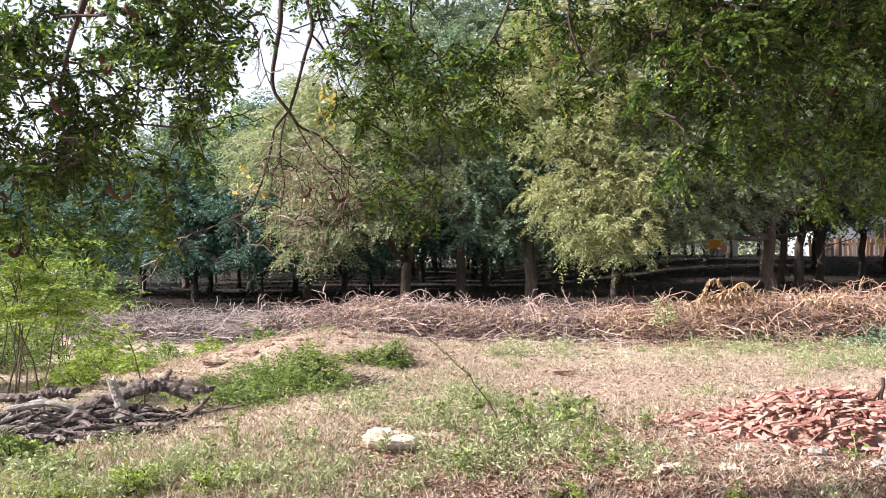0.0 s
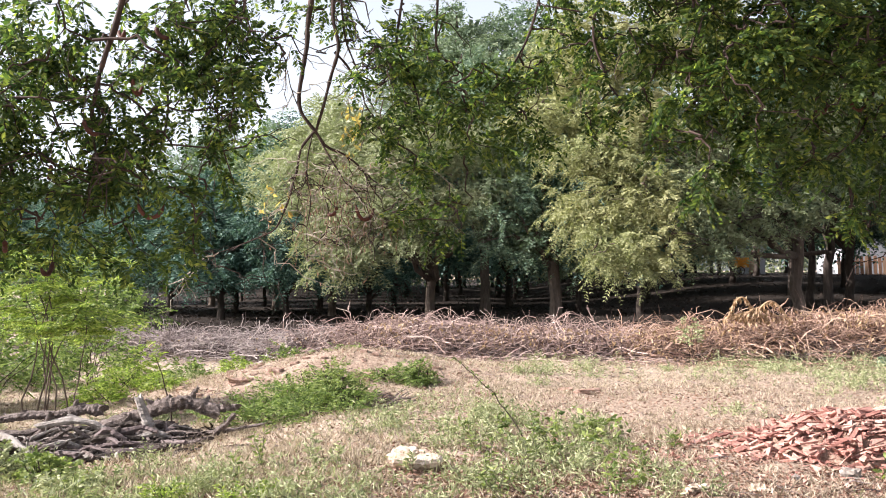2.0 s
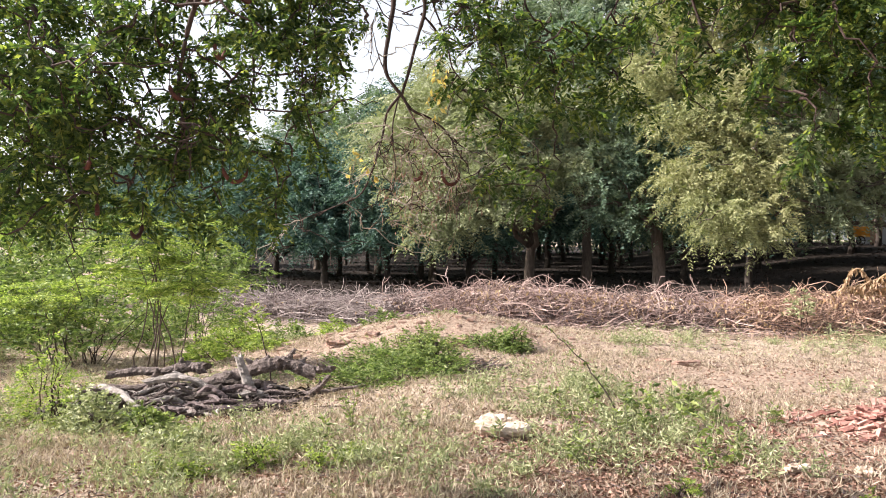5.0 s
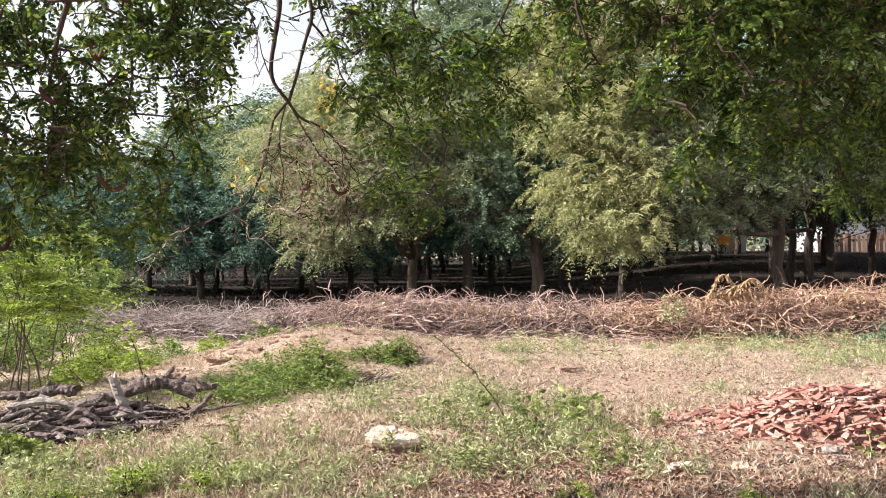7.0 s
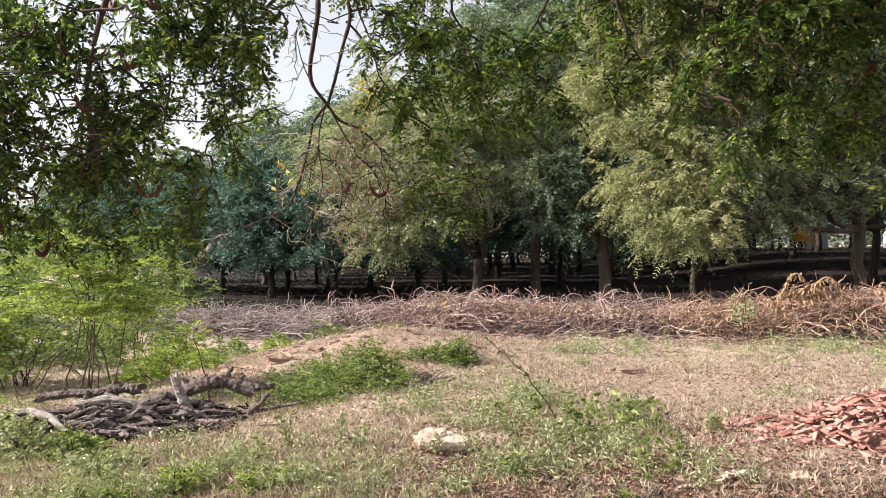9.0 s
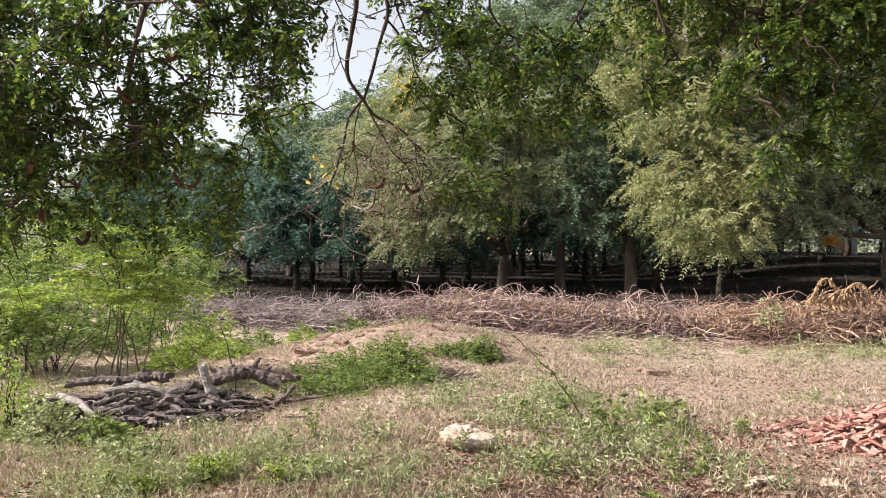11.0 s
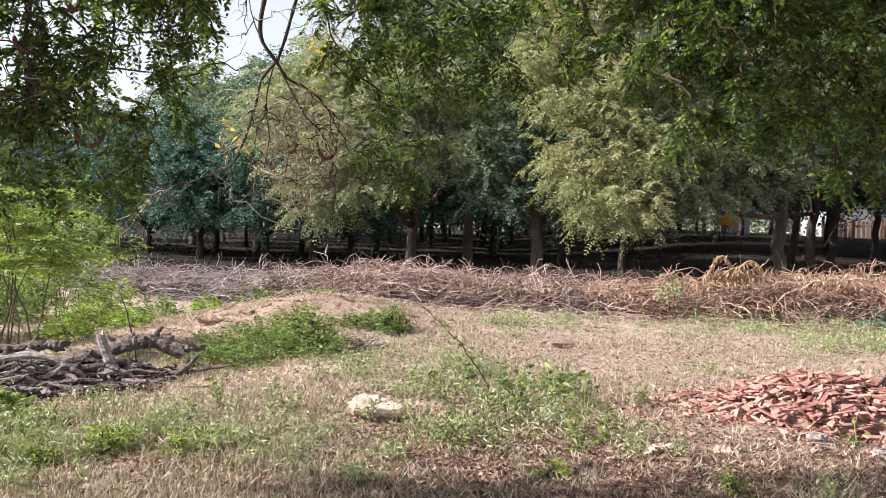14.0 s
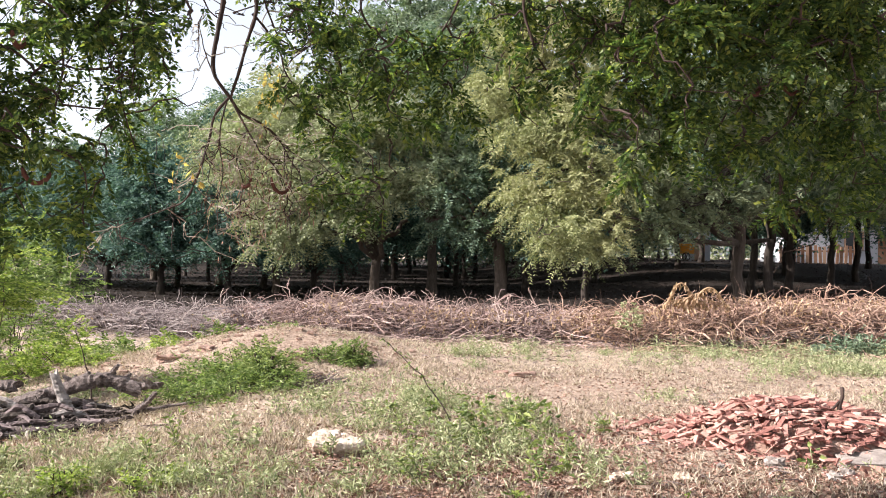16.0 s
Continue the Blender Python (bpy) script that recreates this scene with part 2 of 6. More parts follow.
M_STICK_TAN = grain_mat("tan_dead_stick", [(0.25, (0.1, 0.055, 0.044)), (0.5, (0.33, 0.21, 0.158)), (0.75, (0.6, 0.43, 0.335))], 3.0, 0.9, 30.0, 0.4, 0.005, random="island")
# darker copy of the grey-brown bark, orchard shade put into its colour
M_BARK_DARK = grain_mat("shade_painted_bark", [(0.3, (0.02, 0.016, 0.013)), (0.5, (0.05, 0.038, 0.032)), (0.7, (0.1, 0.08, 0.065))], 3.0, 0.9, 22.0, 0.9, 0.03, stretch=(1, 1, 0.25))
# leaves and chips with shade put into their colour
M_SHADE_LITTER = leaf_mat("shade_dark_litter", [(0.0, (0.012, 0.008, 0.006)), (0.6, (0.032, 0.022, 0.018)), (1.0, (0.085, 0.06, 0.05))], 0.1, 0.8)
M_GREENSTEM = grain_mat("green_grey_stem", [(0.3, (0.06, 0.06, 0.035)), (0.6, (0.17, 0.17, 0.1))], 10.0, 0.7, 60.0, 0.3, 0.003)
M_LOG_PALE = grain_mat("barkless_pale_wood", [(0.25, (0.07, 0.056, 0.05)), (0.42, (0.21, 0.18, 0.165)), (0.58, (0.35, 0.31, 0.285)), (0.8, (0.52, 0.465, 0.43))], 9.0, 0.85, 50.0, 0.8, 0.015, random="none")
# dark sticks; in the windrow their colour paints the inner shade
M_STICK_DARK = grain_mat("dark_and_shade_stick", [(0.25, (0.035, 0.026, 0.026)), (0.5, (0.11, 0.082, 0.08)), (0.75, (0.24, 0.19, 0.185))], 3.0, 0.9, 30.0, 0.4, 0.005, random="island")
M_BRICK = grain_mat("broken_clay_tile", [(0.2, (0.14, 0.058, 0.048)), (0.42, (0.3, 0.138, 0.112)), (0.62, (0.44, 0.245, 0.2)), (0.9, (0.6, 0.405, 0.34))], 7.0, 0.9, 70.0, 0.5, 0.006, random="object")
M_BRICK_LOOSE = grain_mat("broken_clay_tile_loose", [(0.2, (0.14, 0.058, 0.048)), (0.42, (0.3, 0.138, 0.112)), (0.62, (0.44, 0.245, 0.2)), (0.9, (0.6, 0.405, 0.34))], 7.0, 0.9, 70.0, 0.5, 0.006, random="island")
M_RUBBLE = grain_mat("clay_crumbs", [(0.3, (0.17, 0.1, 0.075)), (0.55, (0.35, 0.23, 0.18)), (0.75, (0.48, 0.37, 0.3))], 6.0, 0.95, 40.0, 0.9, 0.02)
M_ROCK = grain_mat("pale_limestone", [(0.34, (0.16, 0.1, 0.07)), (0.43, (0.4, 0.3, 0.225)), (0.51, (0.57, 0.45, 0.36)), (0.66, (0.68, 0.565, 0.47))], 7.0, 0.9, 34.0, 0.8, 0.02)
M_CONCRETE = grain_mat("worn_concrete", [(0.35, (0.15, 0.12, 0.105)), (0.65, (0.34, 0.295, 0.265))], 9.0, 0.9, 40.0, 0.4, 0.008)
M_PLASTER = plain_mat("whitewashed_plaster", (0.42, 0.42, 0.44), 0.8, 1.5, 0.12)
M_ROOF = plain_mat("grey_roof_sheet", (0.3, 0.3, 0.32), 0.6, 2.0, 0.2)
M_PLANK = grain_mat("reddish_plank", [(0.3, (0.24, 0.12, 0.07)), (0.7, (0.48, 0.3, 0.2))], 3.0, 0.85, 30.0, 0.3, 0.01, random="object")
M_ORANGE = plain_mat("orange_paint", (0.8, 0.3, 0.03), 0.5, 3.0, 0.1)
M_DARKGLASS = plain_mat("dark_window", (0.03, 0.035, 0.04), 0.2, 3.0, 0.1)


# ---- geometry helpers ----
class Geo:
    """Collects triangles in arrays and makes one mesh of them."""

    def __init__(self):
        self.v, self.f, self.n = [], [], 0

    def add(self, v, f):
        self.v.append(np.asarray(v, dtype=np.float32).reshape(-1, 3))
        self.f.append(np.asarray(f, dtype=np.int32).reshape(-1, 3) + self.n)
        self.n += len(self.v[-1])

    def mesh(self, name, material, smooth=False):
        me = bpy.data.meshes.new(name)
        if self.n:
            v, f = np.concatenate(self.v), np.concatenate(self.f)
            me.vertices.add(len(v))
            me.vertices.foreach_set("co", v.ravel())
            me.loops.add(f.size)
            me.loops.foreach_set("vertex_index", f.ravel())
            me.polygons.add(len(f))
            me.polygons.foreach_set("loop_start", np.arange(0, f.size, 3, dtype=np.int32))
            me.polygons.foreach_set("use_smooth", np.full(len(f), smooth))
            me.update(calc_edges=True)
        me.materials.append(material)
        return me


def part(name, geo, material, parent=None, label="", smooth=False):
    me = geo.mesh(name, material, smooth) if isinstance(geo, Geo) else geo
    ob = new(name, me)
    ob.parent = parent
    if label:
        tagged(ob, label)
    return ob


def thing(name, at, label, category, group="", kind=""):
    ob = new(name)
    ob.location = at
    ob.empty_display_size = 0.1
    return tagged(ob, label, category, group, kind)


def unit(v):
    v = np.asarray(v, dtype=float)
    return v / (np.linalg.norm(v, axis=-1, keepdims=True) + 1e-9)


def tube(geo, pts, radii, sides=5, caps=True):
    pts = np.asarray(pts, dtype=float)
    k = len(pts)
    radii = np.broadcast_to(np.asarray(radii, dtype=float), (k,))
    tan = unit(np.gradient(pts, axis=0))
    ref = np.where(np.abs(tan[:, 2:3]) > 0.9, np.array([[1.0, 0, 0]]), np.array([[0, 0, 1.0]]))
    s = unit(np.cross(tan, ref))
    u = np.cross(s, tan)
    a = np.arange(sides) / sides * 2 * np.pi
    ring = pts[:, None] + radii[:, None, None] * (np.cos(a)[None, :, None] * s[:, None] + np.sin(a)[None, :, None] * u[:, None])
    i = np.arange(k - 1)[:, None] * sides
    j = np.arange(sides)[None]
    p, q = i + j, i + (j + 1) % sides
    f = np.concatenate([np.stack([p, q, q + sides], -1).reshape(-1, 3), np.stack([p, q + sides, p + sides], -1).reshape(-1, 3)])
    v = ring.reshape(-1, 3)
    if caps:
        v = np.concatenate([v, pts[:1], pts[-1:]])
        n0, n1 = k * sides, k * sides + 1
        c = np.arange(sides)
        f = np.concatenate([f, np.stack([np.full(sides, n0), (c + 1) % sides, c], -1),
                            np.stack([np.full(sides, n1), (k - 1) * sides + c, (k - 1) * sides + (c + 1) % sides], -1)])
    geo.add(v, f)


def bend(p0, p1, rng, n=7, wobble=0.08, sag=0.0):
    """A wavering line from p0 to p1; sag lifts (+) or drops (-) its middle."""
    p0, p1 = np.asarray(p0, float), np.asarray(p1, float)
    t = np.linspace(0, 1, n)[:, None]
    length = np.linalg.norm(p1 - p0)
    w = rng.normal(0, 1, (n, 3)) * wobble * length / np.sqrt(n)
    w = np.cumsum(w, axis=0)
    w -= w[:1] * (1 - t) + w[-1:] * t
    out = p0 * (1 - t) + p1 * t + w
    out[:, 2] += (sag * length * 4 * t * (1 - t))[:, 0]
    return out


def leaves(geo, base, way, length, width, rng, fold=0.25):
    """Many folded leaf blades: base points, directions, sizes; each of four corners."""
    base, way = np.asarray(base, float), unit(way)
    n = len(base)
    length = np.broadcast_to(np.asarray(length, float), (n,))[:, None]
    width = np.broadcast_to(np.asarray(width, float), (n,))[:, None]
    side = unit(np.cross(way, rng.normal(0, 1, (n, 3))))
    up = np.cross(side, way)
    tip = base + way * length
    mid = base + way * length * 0.45
    a = mid + side * width * 0.5 + up * width * fold
    b = mid - side * width * 0.5 + up * width * fold
    v = np.stack([base, a, tip, b], 1).reshape(-1, 3)
    i = np.arange(n)[:, None] * 4
    f = np.concatenate([i + [0, 1, 2], i + [0, 2, 3]], 1).reshape(-1, 3)
    geo.add(v, f)


def fronds(geo, base, way, length, pairs, leaflet, width, rng, droop=0.3, spread=1.0):
    """Pinnate leaves: leaflets in pairs along a drooping midrib."""
    base, way = np.asarray(base, float), unit(way)
    n = len(base)
    length = np.broadcast_to(np.asarray(length, float), (n,))
    side = unit(np.cross(way, np.array([0, 0, 1.0]) + rng.normal(0, 0.35, (n, 3))))
    t = (np.arange(pairs) + 0.7) / pairs
    pos = base[:, None] + way[:, None] * (t[None, :, None] * length[:, None, None])
    pos[..., 2] -= droop * (t[None] ** 2) * length[:, None]
    size = leaflet * (0.75 + 0.5 * np.sin(np.pi * t))[None, :] * rng.uniform(0.8, 1.2, (n, pairs))
    for sgn in (-1, 1):
        d = side[:, None] * sgn * spread + way[:, None] * 0.55 + rng.normal(0, 0.16, (n, pairs, 3))
        d[..., 2] -= 0.25
        leaves(geo, pos.reshape(-1, 3), d.reshape(-1, 3), size.ravel(), width, rng, 0.12)
    # midrib: one slim blade
    end = base + way * length[:, None]
    end[:, 2] -= droop * length
    leaves(geo, base, end - base, np.linalg.norm(end - base, axis=1), 0.004, rng, 0.3)


def lump(rng, sx, sy, sz, rough=0.18, cuts=2, flat_top=0.0, rounded=0.3):
    """A broken stone: a subdivided cube, roughened, its top cut level."""
    bm = bmesh.new()
    bmesh.ops.create_cube(bm, size=1.0)
    bmesh.ops.subdivide_edges(bm, edges=bm.edges[:], cuts=cuts, use_grid_fill=True)
    off = Vector(rng.uniform(-50, 50, 3))
    for v in bm.verts:
        n = v.co.normalized() * 0.62
        v.co = v.co.lerp(n, rounded)
        k = 1 + rough * (noise.noise(v.co * 2.3 + off) + 0.5 * noise.noise(v.co * 6 + off)) * 1.6
        v.co = Vector((v.co.x * sx * k, v.co.y * sy * k, v.co.z * sz * k))
        if flat_top and v.co.z > flat_top * sz:
            v.co.z = flat_top * sz + (v.co.z - flat_top * sz) * 0.15
    bmesh.ops.recalc_face_normals(bm, faces=bm.faces[:])
    return bm


def bm_mesh(name, bm, material, smooth=False):
    me = bpy.data.meshes.new(name)
    bm.to_mesh(me)
    bm.free()
    me.materials.append(material)
    for p in me.polygons:
        p.use_smooth = smooth
    return me


def smooth01(v):
    v = np.clip(v, 0, 1)
    return v * v * (3 - 2 * v)


def gz(x, y):
    """Height of the ground: level, falling to the left, a soil mound, a rise far to the right."""
    x, y = np.asarray(x, float), np.asarray(y, float)
    h = -0.32 * smooth01((-0.8 - x) / 3.5) * smooth01((y - 3.5) / 4.5) * (1 - smooth01((y - 13) / 6))
    h = h + 0.42 * np.exp(-(((x + 2.3) / 2.3) ** 2 + ((y - 12.3) / 1.5) ** 2))
    h = h + 1.25 * smooth01((y - 26) / 22) * smooth01((x - 3) / 11)
    h = h + 0.025 * np.sin(1.7 * x + 0.6 * y) * np.sin(1.3 * y - 0.4 * x) + 0.012 * np.sin(4.1 * x + 1.0) * np.sin(3.7 * y)
    return h


def on_ground(x, y, up=0.0):
    return (x, y, float(gz(x, y)) + up)


# ---- ground ----
def build_ground():
    def axis(lo, hi, step, far):
        mid = np.arange(lo, hi + step / 2, step)
        out = np.geomspace(step, far, 34).cumsum()
        return np.concatenate([lo - out[::-1], mid, hi + out])
    xs, ys = axis(-10, 11, 0.14, 110), axis(3.5, 19, 0.14, 110)
    X, Y = np.meshgrid(xs, ys)
    Z = gz(X, Y)
    rng = np.random.default_rng(5)
    fine = (np.abs(X) < 11) & (Y > 3) & (Y < 19)
    Z = Z + np.where(fine, rng.normal(0, 0.009, X.shape), 0)
    v = np.stack([X, Y, Z], -1).reshape(-1, 3)
    nx = len(xs)
    i = (np.arange(len(ys) - 1)[:, None] * nx + np.arange(nx - 1)[None]).ravel()
    g = Geo()
    g.add(v, np.concatenate([np.stack([i, i + 1, i + nx + 1], -1), np.stack([i, i + nx + 1, i + nx], -1)]))
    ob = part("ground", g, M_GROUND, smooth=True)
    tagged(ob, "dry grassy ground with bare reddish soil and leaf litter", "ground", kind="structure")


build_ground()


# ---- orchard trees ----
def crown_leaves(geo, lobes, count, size, rng, cluster=8, clump=0.55, hang=0.35, core=520):
    """Sprays of leaves on many small clumps, which sit in the outer shell of several lobes (centre and radii)."""
    area = np.array([l[3] * l[4] + l[4] * l[5] + l[3] * l[5] for l in lobes])
    share = count / cluster * area / area.sum()
    for l, k in zip(lobes, share):
        c, r = np.array(l[:3]), np.array(l[3:6])
        inner = c + unit(rng.normal(0, 1, (core, 3))) * r * (rng.random((core, 1)) ** 0.4) * 0.5
        leaves(geo, inner, rng.normal(0, 1, (core, 3)), r.mean() * 0.11, r.mean() * 0.07, rng)
        m = max(8, int((l[3] * l[4] + l[4] * l[5] + l[3] * l[5]) * 4.2 / 3 / clump ** 2 * 0.75))
        d = unit(rng.normal(0, 1, (m, 3)))
        rad = 1 - 0.6 * rng.random(m) ** 1.8 + rng.normal(0, 0.09, m)
        heart = c + d * r * rad[:, None]
        big = clump * rng.uniform(0.55, 1.25, m)
        k = int(k)
        w = rng.choice(m, k, p=big ** 2 / (big ** 2).sum())
        # leaves sit on the upper and outer side of each clump
        e = unit(rng.normal(0, 1, (k, 3)) + 0.75 * d[w] + [0, 0, 0.35])
        q = rng.random(k) ** 0.4
        p = heart[w] + e * (big[w] * q)[:, None] * [1, 1, 0.75]
        out = unit(e + 0.4 * rng.normal(0, 1, (k, 3)) + [0, 0, -hang])
        t = rng.random((k, cluster, 1))
        b = p[:, None] + out[:, None] * t * size * 2.6 + rng.normal(0, size * 0.4, (k, cluster, 3))
        way = out[:, None] + rng.normal(0, 0.6, (k, cluster, 3)) + [0, 0, -0.15]
        leaves(geo, b.reshape(-1, 3), way.reshape(-1, 3), size * rng.uniform(0.7, 1.35, k * cluster), size * 0.48, rng)


def spray_crown(geo, lobes, rng, density=3.6, leaf=0.085, width=0.034, reach=0.52, sprays=9, pairs=4, droop=0.38, core=260):
    """Feathery foliage: in each lobe (centre, radius) branchlets grow outwards and bow over, and each carries pinnate leaves on both sides."""
    for x, y, z, r in lobes:
        c = np.array([x, y, z])
        inner = c + unit(rng.normal(0, 1, (core, 3))) * r * (rng.random((core, 1)) ** 0.4) * 0.62
        leaves(geo, inner, rng.normal(0, 1, (core, 3)), r * 0.17, r * 0.1, rng)
        m = max(14, int(12.6 * r * r * density))
        d = unit(rng.normal(0, 1, (m, 3)))
        ph = rng.uniform(0, 6.28, 4)
        wob = 1 + 0.2 * np.sin(3.1 * d[:, 0] + 2.3 * d[:, 2] + ph[0]) + 0.16 * np.sin(5.7 * d[:, 2] - 3.9 * d[:, 1] + ph[1]) + 0.12 * np.sin(8.3 * d[:, 0] - 6.1 * d[:, 2] + ph[2])
        d[:, 2] = np.where(d[:, 2] < -0.35, d[:, 2] * 0.45, d[:, 2])
        root = c + d * (r * wob * rng.uniform(0.35, 0.72, m))[:, None]
        way = unit(d + rng.normal(0, 0.42, (m, 3)) + [0, 0, 0.12])
        long = reach * rng.uniform(0.55, 1.3, m)
        t = np.linspace(0.1, 1, sprays)
        pos = root[:, None] + way[:, None] * (t[None, :] * long[:, None])[..., None]
        pos[..., 2] -= droop * long[:, None] * t[None] ** 2
        tan = way[:, None] + np.array([0, 0, -2 * droop]) * t[None, :, None]
        side = unit(np.cross(tan, np.array([0, 0, 1.0]) + rng.normal(0, 0.3, (m, 1, 3))))
        sgn = np.where(np.arange(sprays) % 2 == 0, 1.0, -1.0)[None, :, None]
        out = side * sgn * 0.9 + tan * 0.65 + rng.normal(0, 0.22, tan.shape) + [0, 0, -0.2]
        size = leaf * 3.3 * rng.uniform(0.75, 1.25, m * sprays)
        fronds(geo, pos.reshape(-1, 3), out.reshape(-1, 3), size, pairs, leaf, width, rng, 0.35)


def orchard_tree(at, lobes, trunk_top, trunk_r, tone, rng, label, lean=(0, 0), limbs=6, group="orchard trees", bark=None, fork=False, **crown):
    """A tree with its foot at `at`; lobes (centre, radius) and heights count from the foot."""
    tree = thing("tree", at, label, "tree", group)
    g = Geo()
    top = np.array([lean[0], lean[1], trunk_top])
    pts = bend((0, 0, -0.15), top, rng, 8, 0.05)
    r = trunk_r * np.array([1.45, 1.12, 1.0, 0.95, 0.9, 0.88, 0.86, 0.8])
    tube(g, pts, r, 10)
    part("trunk", g, bark or M_BARK, tree, smooth=True)
    for k in range(limbs):
        l = lobes[k % len(lobes)]
        c = np.array(l[:3]) + rng.normal(0, 0.3, 3) * l[3]
        g = Geo()
        start = pts[5 + k % 3]
        path = bend(start, c, rng, 8, 0.16, 0.08)
        tube(g, path, np.linspace(trunk_r * 0.55, trunk_r * 0.12, 8), 6)
        for q in range(4):
            s = path[rng.integers(3, 8)]
            e = c + unit(rng.normal(0, 1, 3)) * l[3] * 0.85
            tube(g, bend(s, e, rng, 6, 0.15), np.linspace(trunk_r * 0.2, 0.008, 6), 4, False)
        part("limb", g, bark or M_BARK, tree, smooth=True)
    if fork:
        # stout forks that leave the trunk low down
        for dx, dz in ((-0.55, 1.0), (0.85, 0.75)):
            g = Geo()
            tube(g, bend(pts[6], pts[6] + np.array([dx, 0.1, dz]), rng, 7, 0.1, 0.06), np.linspace(trunk_r * 0.8, trunk_r * 0.35, 7), 8)
            part("limb", g, bark or M_BARK, tree, smooth=True)
    g = Geo()
    spray_crown(g, lobes, rng, **crown)
    part("crown", g, tone, tree)
    return tree


def grove():
    rng = np.random.default_rng(11)
    # broad tree with a skirt of pale leaves that hangs almost to the ground
    x, y = 8.2, 21.5
    orchard_tree(on_ground(x, y), [(-4.91, -2.50, 1.95, 0.98), (-5.42, -2.10, 2.63, 0.82), (-5.96, -1.70, 3.02, 0.52), (-4.1, -2.50, 1.95, 0.85), (-4.5, -1.90, 3.29, 1.15), (-3.95, -2.20, 3.05, 0.85), (-4.9, -1.60, 4.1, 1.1), (-5.54, -1.50, 4.46, 1.13), (-6.22, -1.00, 5.28, 0.95), (-4.3, -1.20, 5.11, 1.5), (-5.19, -0.50, 6.90, 1.81), (-2.56, 0.00, 7.46, 2.14)],
        2.6, 0.15, M_LEAF_LIGHT, rng, "broad orchard tree with pale green drooping foliage", limbs=9, fork=True, density=5.6, leaf=0.075, width=0.027, pairs=5)
    # greener neighbour whose crown runs into it
    x, y = 9.9, 23.4
    orchard_tree(on_ground(x, y), [(-4.30, -3.80, 2.23, 0.91), (-4.75, -3.90, 3.15, 0.95), (-4.33, -3.20, 3.62, 1.41), (-3.35, -2.40, 5.09, 1.74), (-3.13, -3.20, 2.65, 0.96), (-1.76, -2.80, 3.18, 1.09), (-1.27, -1.90, 5.03, 1.71), (0.25, -1.40, 3.88, 1.09), (1.16, -1.90, 3.32, 1.28), (0.33, -0.90, 5.50, 1.94), (2.14, -1.40, 4.82, 1.90), (1.62, -0.40, 7.41, 2.44), (2.87, -1.40, 3.22, 1.31)],
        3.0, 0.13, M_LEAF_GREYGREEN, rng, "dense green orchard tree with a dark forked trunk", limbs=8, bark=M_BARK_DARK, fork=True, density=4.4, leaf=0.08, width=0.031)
    # middle tree, mostly in the shade of its neighbours
    x, y = 2.2, 21.3
    orchard_tree(on_ground(x, y), [(-1.00, -0.30, 2.17, 0.97), (-0.11, 0.30, 2.26, 0.86), (-1.28, -0.30, 3.14, 1.04), (-0.24, 0.50, 3.57, 1.16), (-1.10, 0.50, 4.29, 1.30), (0.75, 0.30, 1.61, 0.54), (-1.96, 1.00, 3.54, 0.96), (-0.62, 1.20, 5.65, 1.64), (-1.65, 1.70, 6.50, 1.68)],
        2.2, 0.16, M_LEAF_MID, rng, "dense dark green orchard tree", lean=(-0.1, 0), limbs=6, density=4.0)
    # olive tree with a forked trunk
    x, y = -1.0, 22.6
    orchard_tree(on_ground(x, y), [(-2.33, -1.60, 1.82, 0.77), (-1.70, -1.60, 1.96, 0.77), (-0.92, -1.80, 2.37, 0.85), (-2.78, -1.40, 2.46, 0.67), (-2.12, -1.60, 3.14, 1.11), (-0.85, -1.80, 3.40, 1.21), (0.25, -1.60, 3.07, 0.90), (1.08, -1.30, 3.24, 0.82), (-3.33, -1.10, 3.32, 0.71), (-1.62, -1.10, 4.61, 1.28), (-0.20, -1.10, 4.75, 1.35), (-3.14, -0.60, 4.53, 1.09), (0.94, -0.80, 4.50, 1.16), (-2.31, -0.30, 5.46, 0.89), (-4.09, -0.60, 3.80, 0.51)],
        1.9, 0.14, M_LEAF_OLIVE, rng, "olive-green orchard tree with a slender forked trunk", lean=(-0.05, 0.1), limbs=10, fork=True, density=4.2)
    # tall tree behind them
    x, y = 0.6, 30.0
    orchard_tree(on_ground(x, y), [(-1.83, -1.00, 8.00, 2.11), (0.09, -1.00, 8.00, 2.11), (-1.07, -0.50, 9.67, 1.66), (1.63, -1.00, 8.19, 2.11), (1.01, 0.00, 10.01, 1.19), (-2.63, -0.50, 6.74, 1.56)],
        2.6, 0.18, M_LEAF_MID, rng, "tall dark green orchard tree", limbs=6, density=2.2, leaf=0.12, width=0.05, reach=0.8)
    # pale tree line behind on the left
    for x, y, h in ((-4.6, 29.0, 1.0), (-7.6, 33.5, 1.0), (-11.2, 37.0, 1.05), (-16.5, 40.0, 0.85), (-22.0, 42.0, 0.85)):
        orchard_tree(on_ground(x, y), [
            (0, 0, 3.4 * h, 2.2), (-0.9, -0.5, 5.2 * h, 1.7), (1.0, 0, 5.5 * h, 1.7), (0.2, 0, 6.7 * h, 1.3), (-1.7, -0.3, 3.2 * h, 1.5), (1.7, -0.3, 3.0 * h, 1.5)],
            2.0, 0.13, M_LEAF_OLIVE if x > -6 else M_LEAF_MID, rng, "grey-green orchard tree in the second row", limbs=6, density=2.0, leaf=0.13, width=0.055, reach=0.8)
